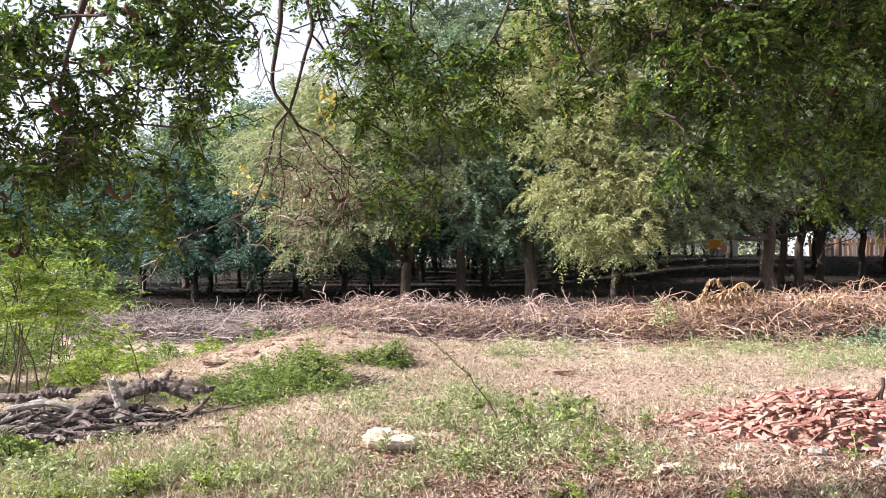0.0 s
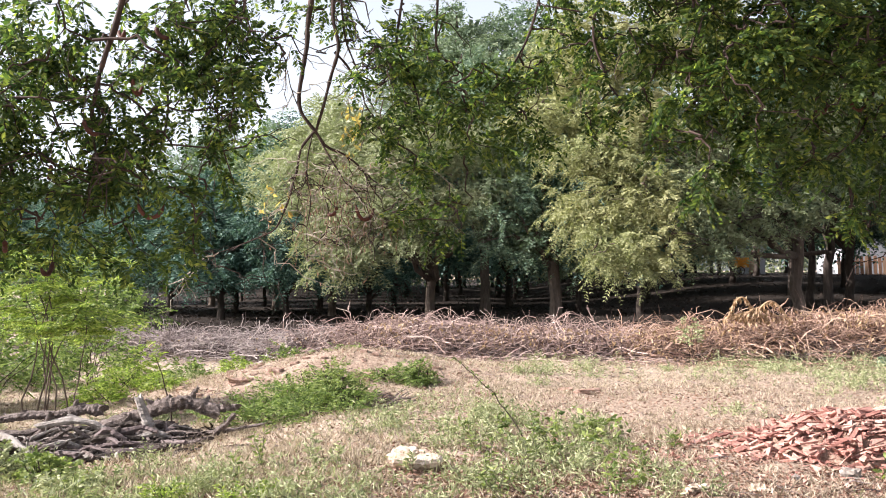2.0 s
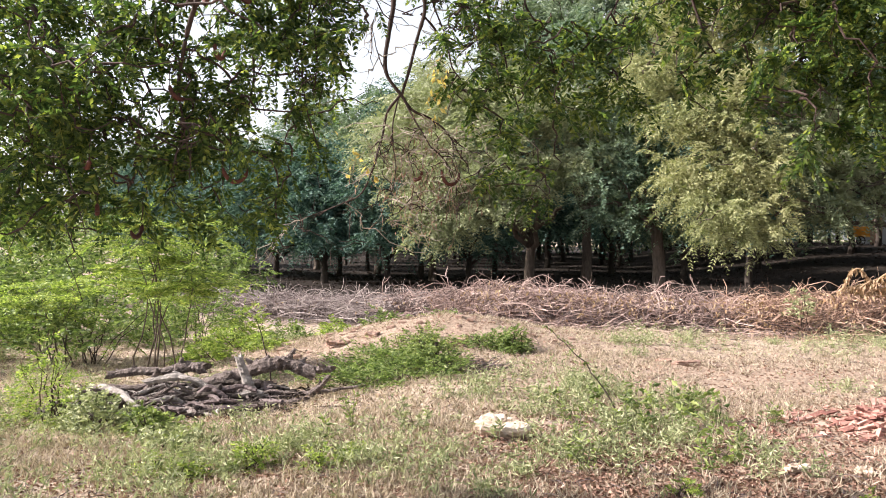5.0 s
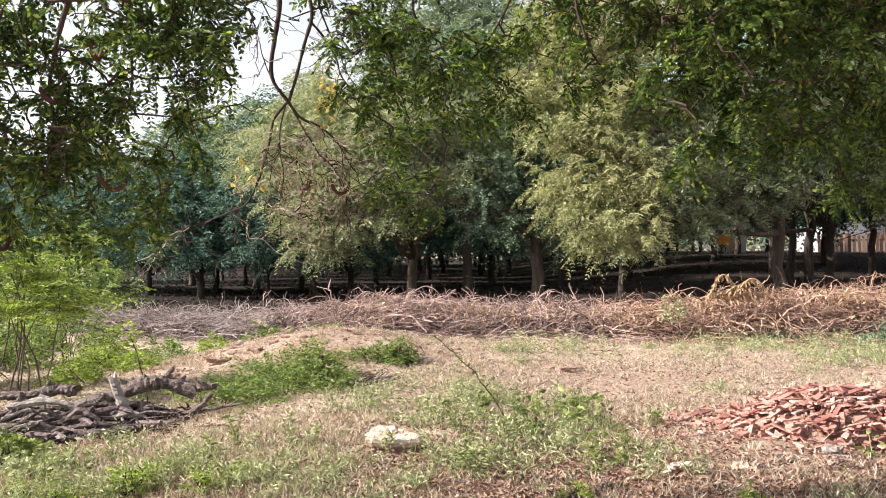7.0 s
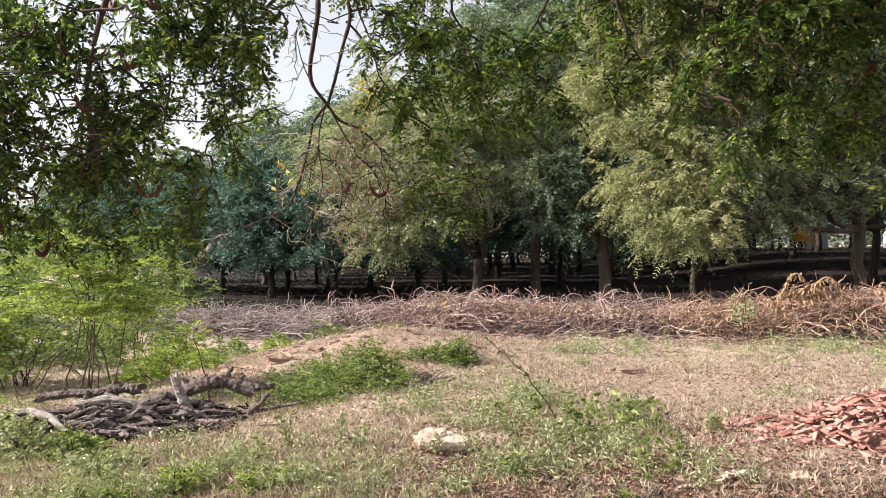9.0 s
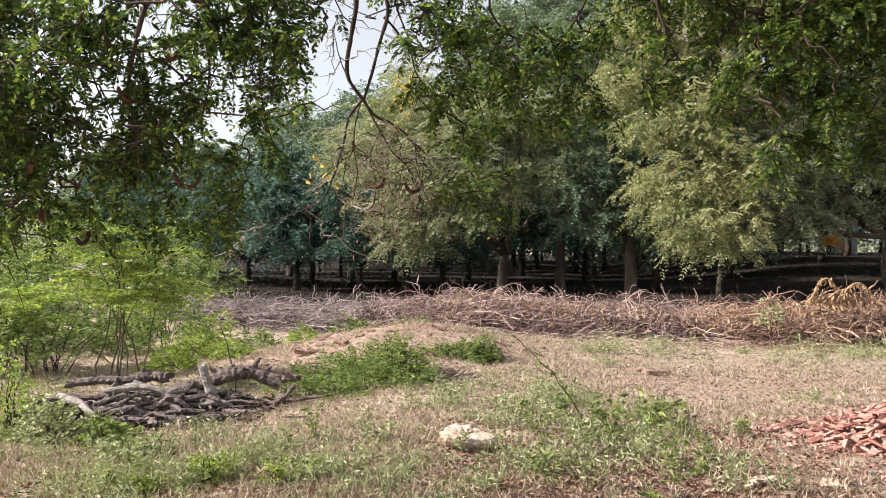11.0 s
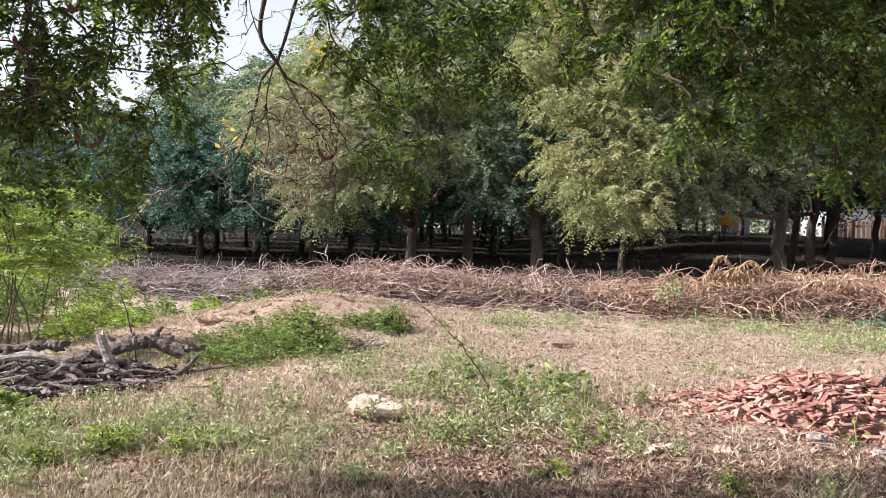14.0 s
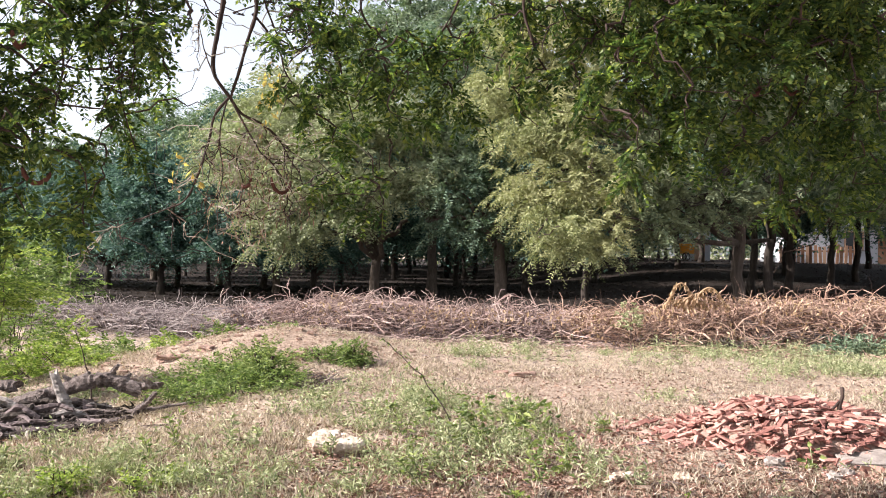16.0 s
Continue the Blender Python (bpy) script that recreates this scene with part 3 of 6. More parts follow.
    # dark low-crowned trees on the left
    first = orchard_tree(on_ground(-7.8, 26.8), [
        (-0.8, -0.4, 1.85, 1.3), (0.9, 0.2, 1.9, 1.3), (0, -0.3, 3.1, 1.5), (-0.3, 0.2, 4.1, 1.1), (0.1, -1.0, 1.7, 1.05), (1.0, 0, 3.3, 1.2), (-1.2, 0.1, 3.1, 1.1)],
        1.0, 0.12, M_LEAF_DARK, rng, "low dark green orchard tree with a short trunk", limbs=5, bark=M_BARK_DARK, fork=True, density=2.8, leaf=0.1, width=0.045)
    for x, y, s, a in ((-5.6, 26.2, 0.95, 80), (-10.2, 29.0, 1.0, 200), (-3.2, 27.8, 0.9, 140), (-12.4, 31.5, 1.0, 40), (-8.6, 31.5, 0.9, 300), (-15.5, 33.0, 1.0, 110), (-18.5, 35.0, 1.0, 10)):
        ob = copy_thing(first, pose(*on_ground(x, y), 0, 0, a))
        ob.scale = (s, s, s)
    # rows that run back under a closed canopy
    kinds = [orchard_tree(on_ground(x, y), [
        (-1.2, 0, 2.9, 1.6), (1.2, 0.3, 2.9, 1.6), (0.1, -1.2, 3.0, 1.6), (0.0, 1.2, 3.1, 1.6), (-0.9, 0.6, 4.8, 1.9), (1.0, -0.5, 5.2, 1.9), (0.1, 0.2, 6.8, 1.7)],
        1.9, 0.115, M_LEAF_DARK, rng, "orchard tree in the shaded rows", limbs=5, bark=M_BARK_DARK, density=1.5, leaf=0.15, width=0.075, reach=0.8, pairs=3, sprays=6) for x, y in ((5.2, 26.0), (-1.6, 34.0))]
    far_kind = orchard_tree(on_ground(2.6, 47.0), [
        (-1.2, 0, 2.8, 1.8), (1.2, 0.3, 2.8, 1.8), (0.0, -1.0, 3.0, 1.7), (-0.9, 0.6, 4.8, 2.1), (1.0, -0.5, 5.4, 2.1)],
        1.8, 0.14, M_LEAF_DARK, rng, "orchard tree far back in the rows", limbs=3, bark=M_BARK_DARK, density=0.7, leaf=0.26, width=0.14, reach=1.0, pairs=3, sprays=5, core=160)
    spots = []
    for row, y in enumerate(np.arange(26.0, 90.0, 5.6)):
        for x in np.arange(-34.0, 52.0, 5.2):
            x = x + 1.7 * (row % 2) + rng.normal(0, 0.5)
            yy = y + rng.normal(0, 0.5)
            left_edge = -0.3 * yy
            if x < left_edge or x > 6 + 0.52 * yy or (yy < 31 and x < 3.2) or (abs(x - 5.2) < 2 and yy < 30):
                continue
            if 0.29 * yy < x < 0.6 * yy:
                continue
            if abs(x - 0.6) < 2.5 and abs(yy - 30) < 3:
                continue
            spots.append((x, yy))
    for i, (x, y) in enumerate(spots):
        ob = copy_thing(kinds[i % 2] if y < 44 else far_kind, pose(*on_ground(x, y), 0, 0, rng.uniform(0, 360)))
        s = rng.uniform(0.9, 1.15) * (0.72 if x < -0.19 * y else 1.0)
        ob.scale = (s, s, s * rng.uniform(0.95, 1.1))
    # high-crowned trees beside the broad one
    high = orchard_tree(on_ground(11.7, 26.4), [
        (-1.2, 0, 4.3, 1.7), (1.2, 0.2, 4.3, 1.7), (0, -1.0, 4.4, 1.7), (-1.2, 0.4, 6.2, 1.9), (1.3, -0.4, 6.7, 1.9), (0.1, 0.2, 8.3, 1.7)],
        3.0, 0.13, M_LEAF_DARK, rng, "high-crowned orchard tree with a dark trunk", limbs=6, bark=M_BARK_DARK, density=1.5, leaf=0.15, width=0.07, reach=0.8)
    for x, y, a in ((15.6, 22.5, 120), (16.0, 32.6, 200), (17.4, 41.5, 10), (23.0, 43.0, 70), (12.4, 31.2, 255), (13.4, 35.6, 20), (19.0, 36.4, 310), (12.6, 41.0, 95), (15.4, 46.0, 150)):
        ob = copy_thing(high, pose(*on_ground(x, y), 0, 0, a))
        ob.scale = (1, 1, 1.15)
    for x, y, a in ((14.6, 36.5, 30), (16.8, 38.5, 160)):
        copy_thing(kinds[0], pose(*on_ground(x, y), 0, 0, a))
    for x, y, a in ((24.5, 66.0, 40), (30.0, 68.0, 190), (19.2, 66.0, 300), (20.8, 46.5, 90)):
        copy_thing(far_kind, pose(*on_ground(x, y), 0, 0, a))


grove()


def far_woods():
    rng = np.random.default_rng(3)
    g = Geo()
    lobes = []
    for x in np.arange(-95, 95, 4.5):
        h = rng.uniform(2.2, 4.2)
        lobes.append((x + rng.normal(0, 1), 92 + rng.normal(0, 4), h * 0.6 + (1.0 if x > 10 else 0), 3.6, 2.5, h))
    crown_leaves(g, lobes, 26000, 0.55, rng, cluster=8, clump=1.2)
    ob = part("far_woods", g, M_LEAF_OLIVE)
    tagged(ob, "distant line of olive-green scrub beyond the orchard", "woods", kind="stuff")


far_woods()


# ---- buildings beyond the orchard ----
def box(g, x0, y0, z0, x1, y1, z1):
    v = [(x, y, z) for z in (z0, z1) for y in (y0, y1) for x in (x0, x1)]
    f = [(0, 2, 1), (1, 2, 3), (4, 5, 6), (5, 7, 6), (0, 1, 4), (1, 5, 4), (2, 6, 3), (3, 6, 7), (0, 4, 2), (2, 4, 6), (1, 3, 5), (3, 7, 5)]
    g.add(v, f)


def farmstead():
    x0, y0 = 21.0, 56.0
    z0 = float(gz(24, y0))
    house = thing("farm_house", (x0, y0, z0), "low whitewashed farm house beyond the orchard", "house")
    g = Geo(); box(g, 3.7, 0, -0.3, 16.0, 5, 3.6)
    part("wall", g, M_PLASTER, house)
    g = Geo(); box(g, 3.2, -0.6, 3.62, 16.5, 5.6, 3.8)
    part("roof", g, M_ROOF, house)
    for x in (7.4, 12.6):
        g = Geo(); box(g, x, -0.06, 1.0, x + 1.1, -0.004, 2.1)
        w = part("window", g, M_DARKGLASS, house)
        g = Geo()
        for a, b, c, d in ((-0.09, 0.93, 0.0, 2.17), (1.1, 0.93, 1.19, 2.17), (0.0, 2.1, 1.1, 2.17), (0.51, 1.0, 0.59, 2.1)):
            box(g, x + a, -0.08, b, x + c, -0.005, d)
        part("frame", g, M_PLANK, w, "reddish wooden window frame")
        g = Geo(); box(g, x - 0.12, -0.16, 0.85, x + 1.22, -0.005, 0.93)
        part("sill", g, M_CONCRETE, w)
    g = Geo(); box(g, 9.6, -0.06, 0.0, 10.6, -0.004, 2.1)
    d = part("door", g, M_PLANK, house)
    g = Geo(); box(g, 10.44, -0.12, 1.0, 10.5, -0.062, 1.12)
    part("handle", g, M_TWIG, d, "dark metal door handle")
    fence = thing("plank_fence", (x0 + 1.0, y0 - 5, z0), "fence of reddish upright boards", "fence")
    rng = np.random.default_rng(8)
    g = Geo(); box(g, -0.09, -0.02, 0.0, 0.09, 0.02, 1.0)
    me = g.mesh("board", M_PLANK)
    for i in range(18):
        b = part("board", me, M_PLANK, fence)
        b.location = (i * 0.26 + rng.normal(0, 0.02), rng.normal(0, 0.02), -0.1)
        b.rotation_euler = (0, rng.normal(0, 0.03), 0)
        b.scale = (1, 1, rng.uniform(1.1, 1.4))
    g = Geo(); box(g, -0.2, 0.03, 0.7, 4.7, 0.08, 0.8)
    part("rail", g, M_PLANK, fence)
    cart = thing("orange_cart", (16.2, 51.4, float(gz(16.2, 51.4))), "small orange hand cart by the fence", "cart")
    g = Geo(); box(g, -0.5, -0.35, 0.45, 0.5, 0.35, 1.05)
    part("tray", g, M_ORANGE, cart)
    for s in (-0.36, 0.36):
        g = Geo()
        a = np.linspace(0, 2 * np.pi, 13)
        tube(g, np.stack([0.24 * np.cos(a), np.full(13, s), 0.26 + 0.24 * np.sin(a)], -1), 0.03, 5, False)
        wheel = part("wheel", g, M_TWIG, cart)
        g = Geo()
        for k in range(6):
            c, e = math.cos(k * math.pi / 3), math.sin(k * math.pi / 3)
            tube(g, [(0.0, s, 0.26), (0.23 * c, s, 0.26 + 0.23 * e)], 0.012, 4, False)
        part("spokes", g, M_TWIG, wheel)
    g = Geo()
    tube(g, [(0.48, -0.3, 0.8), (0.95, -0.3, 0.95), (0.95, 0.3, 0.95), (0.48, 0.3, 0.8)], 0.02, 5)
    part("handle", g, M_TWIG, cart)
    shed = thing("small_white_shed", (18.0, 53.5, float(gz(18, 53.5))), "small whitewashed shed by the fence", "shed")
    g = Geo(); box(g, -0.9, 0, -0.2, 0.5, 1.2, 1.9)
    part("wall", g, M_PLASTER, shed)
    g = Geo(); box(g, -1.0, -0.15, 1.92, 0.6, 1.3, 2.0)
    part("roof", g, M_ROOF, shed)
    g = Geo(); box(g, -0.5, -0.05, -0.1, 0.15, -0.004, 1.6)
    d = part("door", g, M_PLANK, shed)
    g = Geo(); box(g, 0.02, -0.1, 0.75, 0.07, -0.052, 0.85)
    part("handle", g, M_TWIG, d, "dark metal door handle")


farmstead()


# ---- windrow of dead branches ----
BRUSH_X = [-8.0, -4.0, -2.4, -1.0, 1.0, 2.5, 4.0, 6.0, 12.0]
BRUSH_H = [0.28, 0.37, 0.5, 0.62, 0.53, 0.49, 0.62, 0.82, 0.86]
BRUSH_Y = [17.8, 16.6, 16.0, 15.6, 15.1, 14.9, 14.6, 14.3, 14.0]


def brush_h(x):
    return np.interp(x, BRUSH_X, BRUSH_H)


def brush_y(x):
    return np.interp(x, BRUSH_X, BRUSH_Y)


def dead_stick(g, rng, x, long, reach, thick, lift=1.0):
    """One arched stick of the windrow near x, with a side twig or two."""
    h = float(brush_h(x))
    y = float(brush_y(x)) + rng.normal(0, 0.45)
    a = rng.uniform(0, 2 * math.pi)
    d = np.array([math.cos(a), math.sin(a) * 0.6])
    w = abs(y - brush_y(x)) / 1.1
    top = h * max(0.15, 1 - w * w) * lift
    z0, z2 = rng.uniform(0, top * 0.8), rng.uniform(0, top * 1.0)
    p0 = np.array([x - d[0] * long / 2, y - d[1] * long / 2, 0])
    p2 = np.array([x + d[0] * long / 2, y + d[1] * long / 2, 0])
    p0[2], p2[2] = gz(p0[0], p0[1]) + z0, gz(p2[0], p2[1]) + z2
    mid = (p0 + p2) / 2
    mid[2] = gz(mid[0], mid[1]) + top * rng.uniform(0.5, 1.45) + reach
    mid[:2] += rng.normal(0, 0.18, 2)
    t = np.linspace(0, 1, 7)[:, None]
    pts = p0 * (1 - t) ** 2 + 2 * mid * t * (1 - t) + p2 * t * t
    pts += rng.normal(0, 0.02, pts.shape)
    tube(g, pts, np.linspace(thick, thick * 0.35, 7), 3, False)
    for _ in range(rng.integers(0, 3)):
        s = pts[rng.integers(1, 6)]
        e = s + unit(rng.normal(0, 1, 3) + [0, 0, 0.35]) * rng.uniform(0.12, 0.45)
        tube(g, bend(s, e, rng, 4, 0.12), np.linspace(thick * 0.5, thick * 0.2, 4), 3, False)


def windrow():
    rng = np.random.default_rng(21)
    def loop(g, x):
        # a thin shoot that springs up and bows over
        y = float(brush_y(x)) + rng.normal(-0.1, 0.35)
        z = float(gz(x, y)) + float(brush_h(x)) * rng.uniform(0.45, 0.9)
        a = np.linspace(0, rng.uniform(1.8, 3.1), 9)
        w, h = rng.uniform(0.12, 0.5) * (1 if rng.random() < 0.5 else -1), rng.uniform(0.12, 0.4)
        pts = np.stack([x + w * (1 - np.cos(a)), np.full(9, y) + rng.normal(0, 0.1) * np.sin(a), z + h * np.sin(a)], -1) + rng.normal(0, 0.012, (9, 3))
        tube(g, pts, np.linspace(0.009, 0.004, 9), 4, False)

    for lo, hi, mat, label, n, main in (
            (-8.0, -2.6, M_STICK_GREY, "low row of grey dead thorny branches", 1300, 60),
            (-3.2, 2.9, M_STICK_BROWN, "waist-high tangle of brown dead branches", 1950, 90),
            (2.6, 11.0, M_STICK_TAN, "heap of tan dead branches with withered leaves", 2450, 110)):
        mx = (lo + hi) / 2
        heap = thing("brush_pile", (0, 0, 0), label, "brush pile", "windrow of cut branches")
        g = Geo()
        for _ in range(n):
            dead_stick(g, rng, rng.uniform(lo, hi), rng.uniform(0.5, 1.7), rng.normal(0, 0.06), rng.uniform(0.005, 0.0105))
        for _ in range(n // 3):
            # small bowed twigs on the face and the crest
            x = rng.uniform(lo, hi)
            y = float(brush_y(x)) + rng.normal(-0.35, 0.35)
            z = float(gz(x, y)) + float(brush_h(x)) * rng.uniform(0.05, 0.85)
            a = np.linspace(0, rng.uniform(1.2, 3.1), 7)
            w, h = rng.uniform(0.06, 0.34) * (1 if rng.random() < 0.5 else -1), rng.uniform(0.1, 0.34)
            pts = np.stack([x + w * (1 - np.cos(a)), y + rng.normal(0, 0.12) * np.sin(a), z + h * np.sin(a)], -1) + rng.normal(0, 0.012, (7, 3))
            tube(g, pts, np.linspace(rng.uniform(0.005, 0.009), 0.003, 7), 3, False)
        ob = part("twig_tangle", g, mat, heap)
        tagged(ob, kind="stuff")
        # inner twigs in a darker colour, painting the shade within the row
        g = Geo()
        for _ in range(int(n * 0.85)):
            dead_stick(g, rng, rng.uniform(lo, hi), rng.uniform(0.3, 1.0), rng.normal(-0.05, 0.06), rng.uniform(0.004, 0.008), 0.8)
        tagged(part("twig_tangle", g, M_STICK_DARK, heap, "thin twigs coloured dark as the shade inside the tangle"), kind="stuff")
        for _ in range(main):
            g = Geo()
            dead_stick(g, rng, rng.uniform(lo + 0.3, hi - 0.3), rng.uniform(0.9, 2.0), rng.uniform(0.0, 0.16), rng.uniform(0.010, 0.019), 1.0)
            part("branch", g, mat, heap)
        for _ in range(int(main * 0.3)):
            g = Geo()
            loop(g, rng.uniform(lo, hi))
            part("branch", g, mat, heap)
        # upright broken ends
        for _ in range(int(main / 3)):
            g = Geo()
            x = rng.uniform(lo + 0.2, hi - 0.2)
            y = float(brush_y(x)) + rng.normal(0, 0.3)
            z = float(gz(x, y)) + float(brush_h(x)) * 0.55
            e = np.array([x + rng.normal(0, 0.2), y, z + rng.uniform(0.15, 0.55)])
            path = bend((x, y, z), e, rng, 8, 0.4)
            tube(g, path, np.linspace(0.01, 0.004, 8), 4, False)
            tube(g, bend(path[3], path[3] + rng.normal(0, 0.14, 3) + [0, 0, 0.14], rng, 4, 0.1), np.linspace(0.009, 0.004, 4), 3, False)
            part("branch", g, mat, heap)
        # tall forked shoots that stand clear of the crest
        for x in np.arange(max(lo, -4.0) + 0.2, min(hi, 8.0), 0.62):
            g = Geo()
            x = x + rng.normal(0, 0.2)
            y = float(brush_y(x)) + rng.normal(0.1, 0.25)
            z = float(gz(x, y)) + float(brush_h(x)) * 0.6
            rise = rng.uniform(0.3, 0.62)
            path = bend((x, y, z), (x + rng.normal(0, 0.16), y, z + rise), rng, 9, 0.3)
            tube(g, path, np.linspace(0.014, 0.006, 9), 5, False)
            for k in (3, 5, 6):
                tube(g, bend(path[k], path[k] + np.array([rng.normal(0, 0.14), 0.0, rng.uniform(0.04, 0.2)]), rng, 5, 0.15), np.linspace(0.009, 0.004, 5), 4, False)
            part("branch", g, mat, heap)
        # fallen twigs in front of the row
        g = Geo()
        for _ in range(n // 9):
            x = rng.uniform(lo, hi)
            y = float(brush_y(x)) - rng.uniform(0.7, 1.6)
            a, long = rng.uniform(0, 6.28), rng.uniform(0.1, 0.5)
            p = np.array([x, y, float(gz(x, y)) + 0.015])
            q = p + np.array([math.cos(a), math.sin(a), 0.0]) * long
            q[2] = float(gz(q[0], q[1])) + rng.uniform(0.01, 0.12)
            tube(g, bend(p, q, rng, 5, 0.2), np.linspace(0.007, 0.003, 5), 4, False)
        tagged(part("fallen_brushwood", g, mat, heap), kind="stuff")
        # withered leaves that still cling
        k = {M_STICK_GREY: 250, M_STICK_BROWN: 1600, M_STICK_TAN: 4200}[mat]
        g = Geo()
        c = rng.uniform(lo, hi, max(6, k // 60))
        x = rng.choice(c, k) + rng.normal(0, 0.25, k)
        y = brush_y(x) + rng.normal(-0.15, 0.4, k)
        z = gz(x, y) + brush_h(x) * rng.uniform(0.1, 1.05, k)
        leaves(g, np.stack([x, y, z], -1), rng.normal(0, 0.6, (k, 3)) + [0, 0, -0.9], rng.uniform(0.05, 0.12, k), 0.035, rng)
        ob = part("withered_leaves", g, M_DRYLEAF, heap, "curled tan withered leaves")
        tagged(ob, kind="stuff")
        if mat is M_STICK_TAN:
            # two arched sprays with leaves that hang in rows
            for x0, x1, top in ((4.2, 4.62, 1.08), (4.6, 5.1, 1.0), (4.4, 4.95, 0.9), (4.25, 4.8, 0.84), (4.1, 4.5, 0.8), (4.5, 5.2, 0.78)):
                g = Geo()
                t = np.linspace(0, 1, 12)
                y = brush_y(x0) - 0.75
                zz = gz(x0, y) + 0.62 + (top - 0.62) * np.sin(np.pi * (0.15 + 0.75 * t))
                pts = np.stack([x0 + (x1 - x0) * t, np.full(12, y), zz], -1)
                tube(g, pts, np.linspace(0.016, 0.006, 12), 4, False)
                kk = 80
                i = rng.integers(0, 12, kk)
                leaves(g, pts[i] + rng.normal(0, 0.02, (kk, 3)), rng.normal(0, 0.35, (kk, 3)) + [0, 0, -1], rng.uniform(0.05, 0.11, kk), 0.035, rng)
                part("leafy_branch", g, M_DRYLEAF, heap, "arched branch with hanging withered leaves")


windrow()


# ---- heap of felled branches ----
def felled_log(name, way, r0, r1, rng, label, stubs=2, sides=9, wobble=0.05, m=None):
    """A dead limb along the points of `way`, with a rough skin, torn ends and snapped side stubs."""
    g = Geo()
    way = np.array(way, float)
    mid = way.mean(axis=0)
    n = 7 * (len(way) - 1) + 5
    t = np.linspace(0, len(way) - 1, n)
    pts = np.stack([np.interp(t, np.arange(len(way)), way[:, i]) for i in range(3)], -1) - mid
    for _ in range(2):
        pts[1:-1] = (pts[:-2] + 2 * pts[1:-1] + pts[2:]) / 4
    long = np.linalg.norm(way[-1] - way[0])
    w = np.cumsum(rng.normal(0, 1, (n, 3)), axis=0) * wobble * long / n
    f = np.linspace(0, 1, n)[:, None]
    pts += w - w[:1] * (1 - f) - w[-1:] * f
    r = np.linspace(r0, r1, n) * (1 + rng.normal(0, 0.07, n) + 0.1 * np.sin(np.linspace(0, rng.uniform(6, 16), n) + rng.uniform(0, 6)))
    tube(g, pts, r, sides)
    v = g.v[-1]
    for end, sgn in ((0, -1), (n - 1, 1)):
        tan = unit(pts[end] - pts[end - sgn])
        v[end * sides:(end + 1) * sides] += (rng.uniform(-0.3, 1.4, (sides, 1)) * r[end] * tan).astype(np.float32)
    for _ in range(stubs):
        k = rng.integers(2, n - 1)
        d = unit(rng.normal(0, 1, 3) + [0, 0, 0.5])
        e = d * rng.uniform(0.02, 0.07) + rng.normal(0, 0.012, 3)
        tube(g, [pts[k], pts[k] + d * r[k] * 1.2, pts[k] + d * r[k] * 1.2 + e], [r[k] * 0.62, r[k] * 0.45, r[k] * 0.16], 6)
    # knobbly, ridged skin: the same dents run on along the grain
    g.v = [v + rng.normal(0, 0.055 * min(r0, r1) + 0.0008, v.shape).astype(np.float32) for v in g.v]
    ob = new(name, g.mesh(name, m or M_LOG, False))
    ob.location = mid
    return tagged(ob, label, "log", "heap of felled branches")


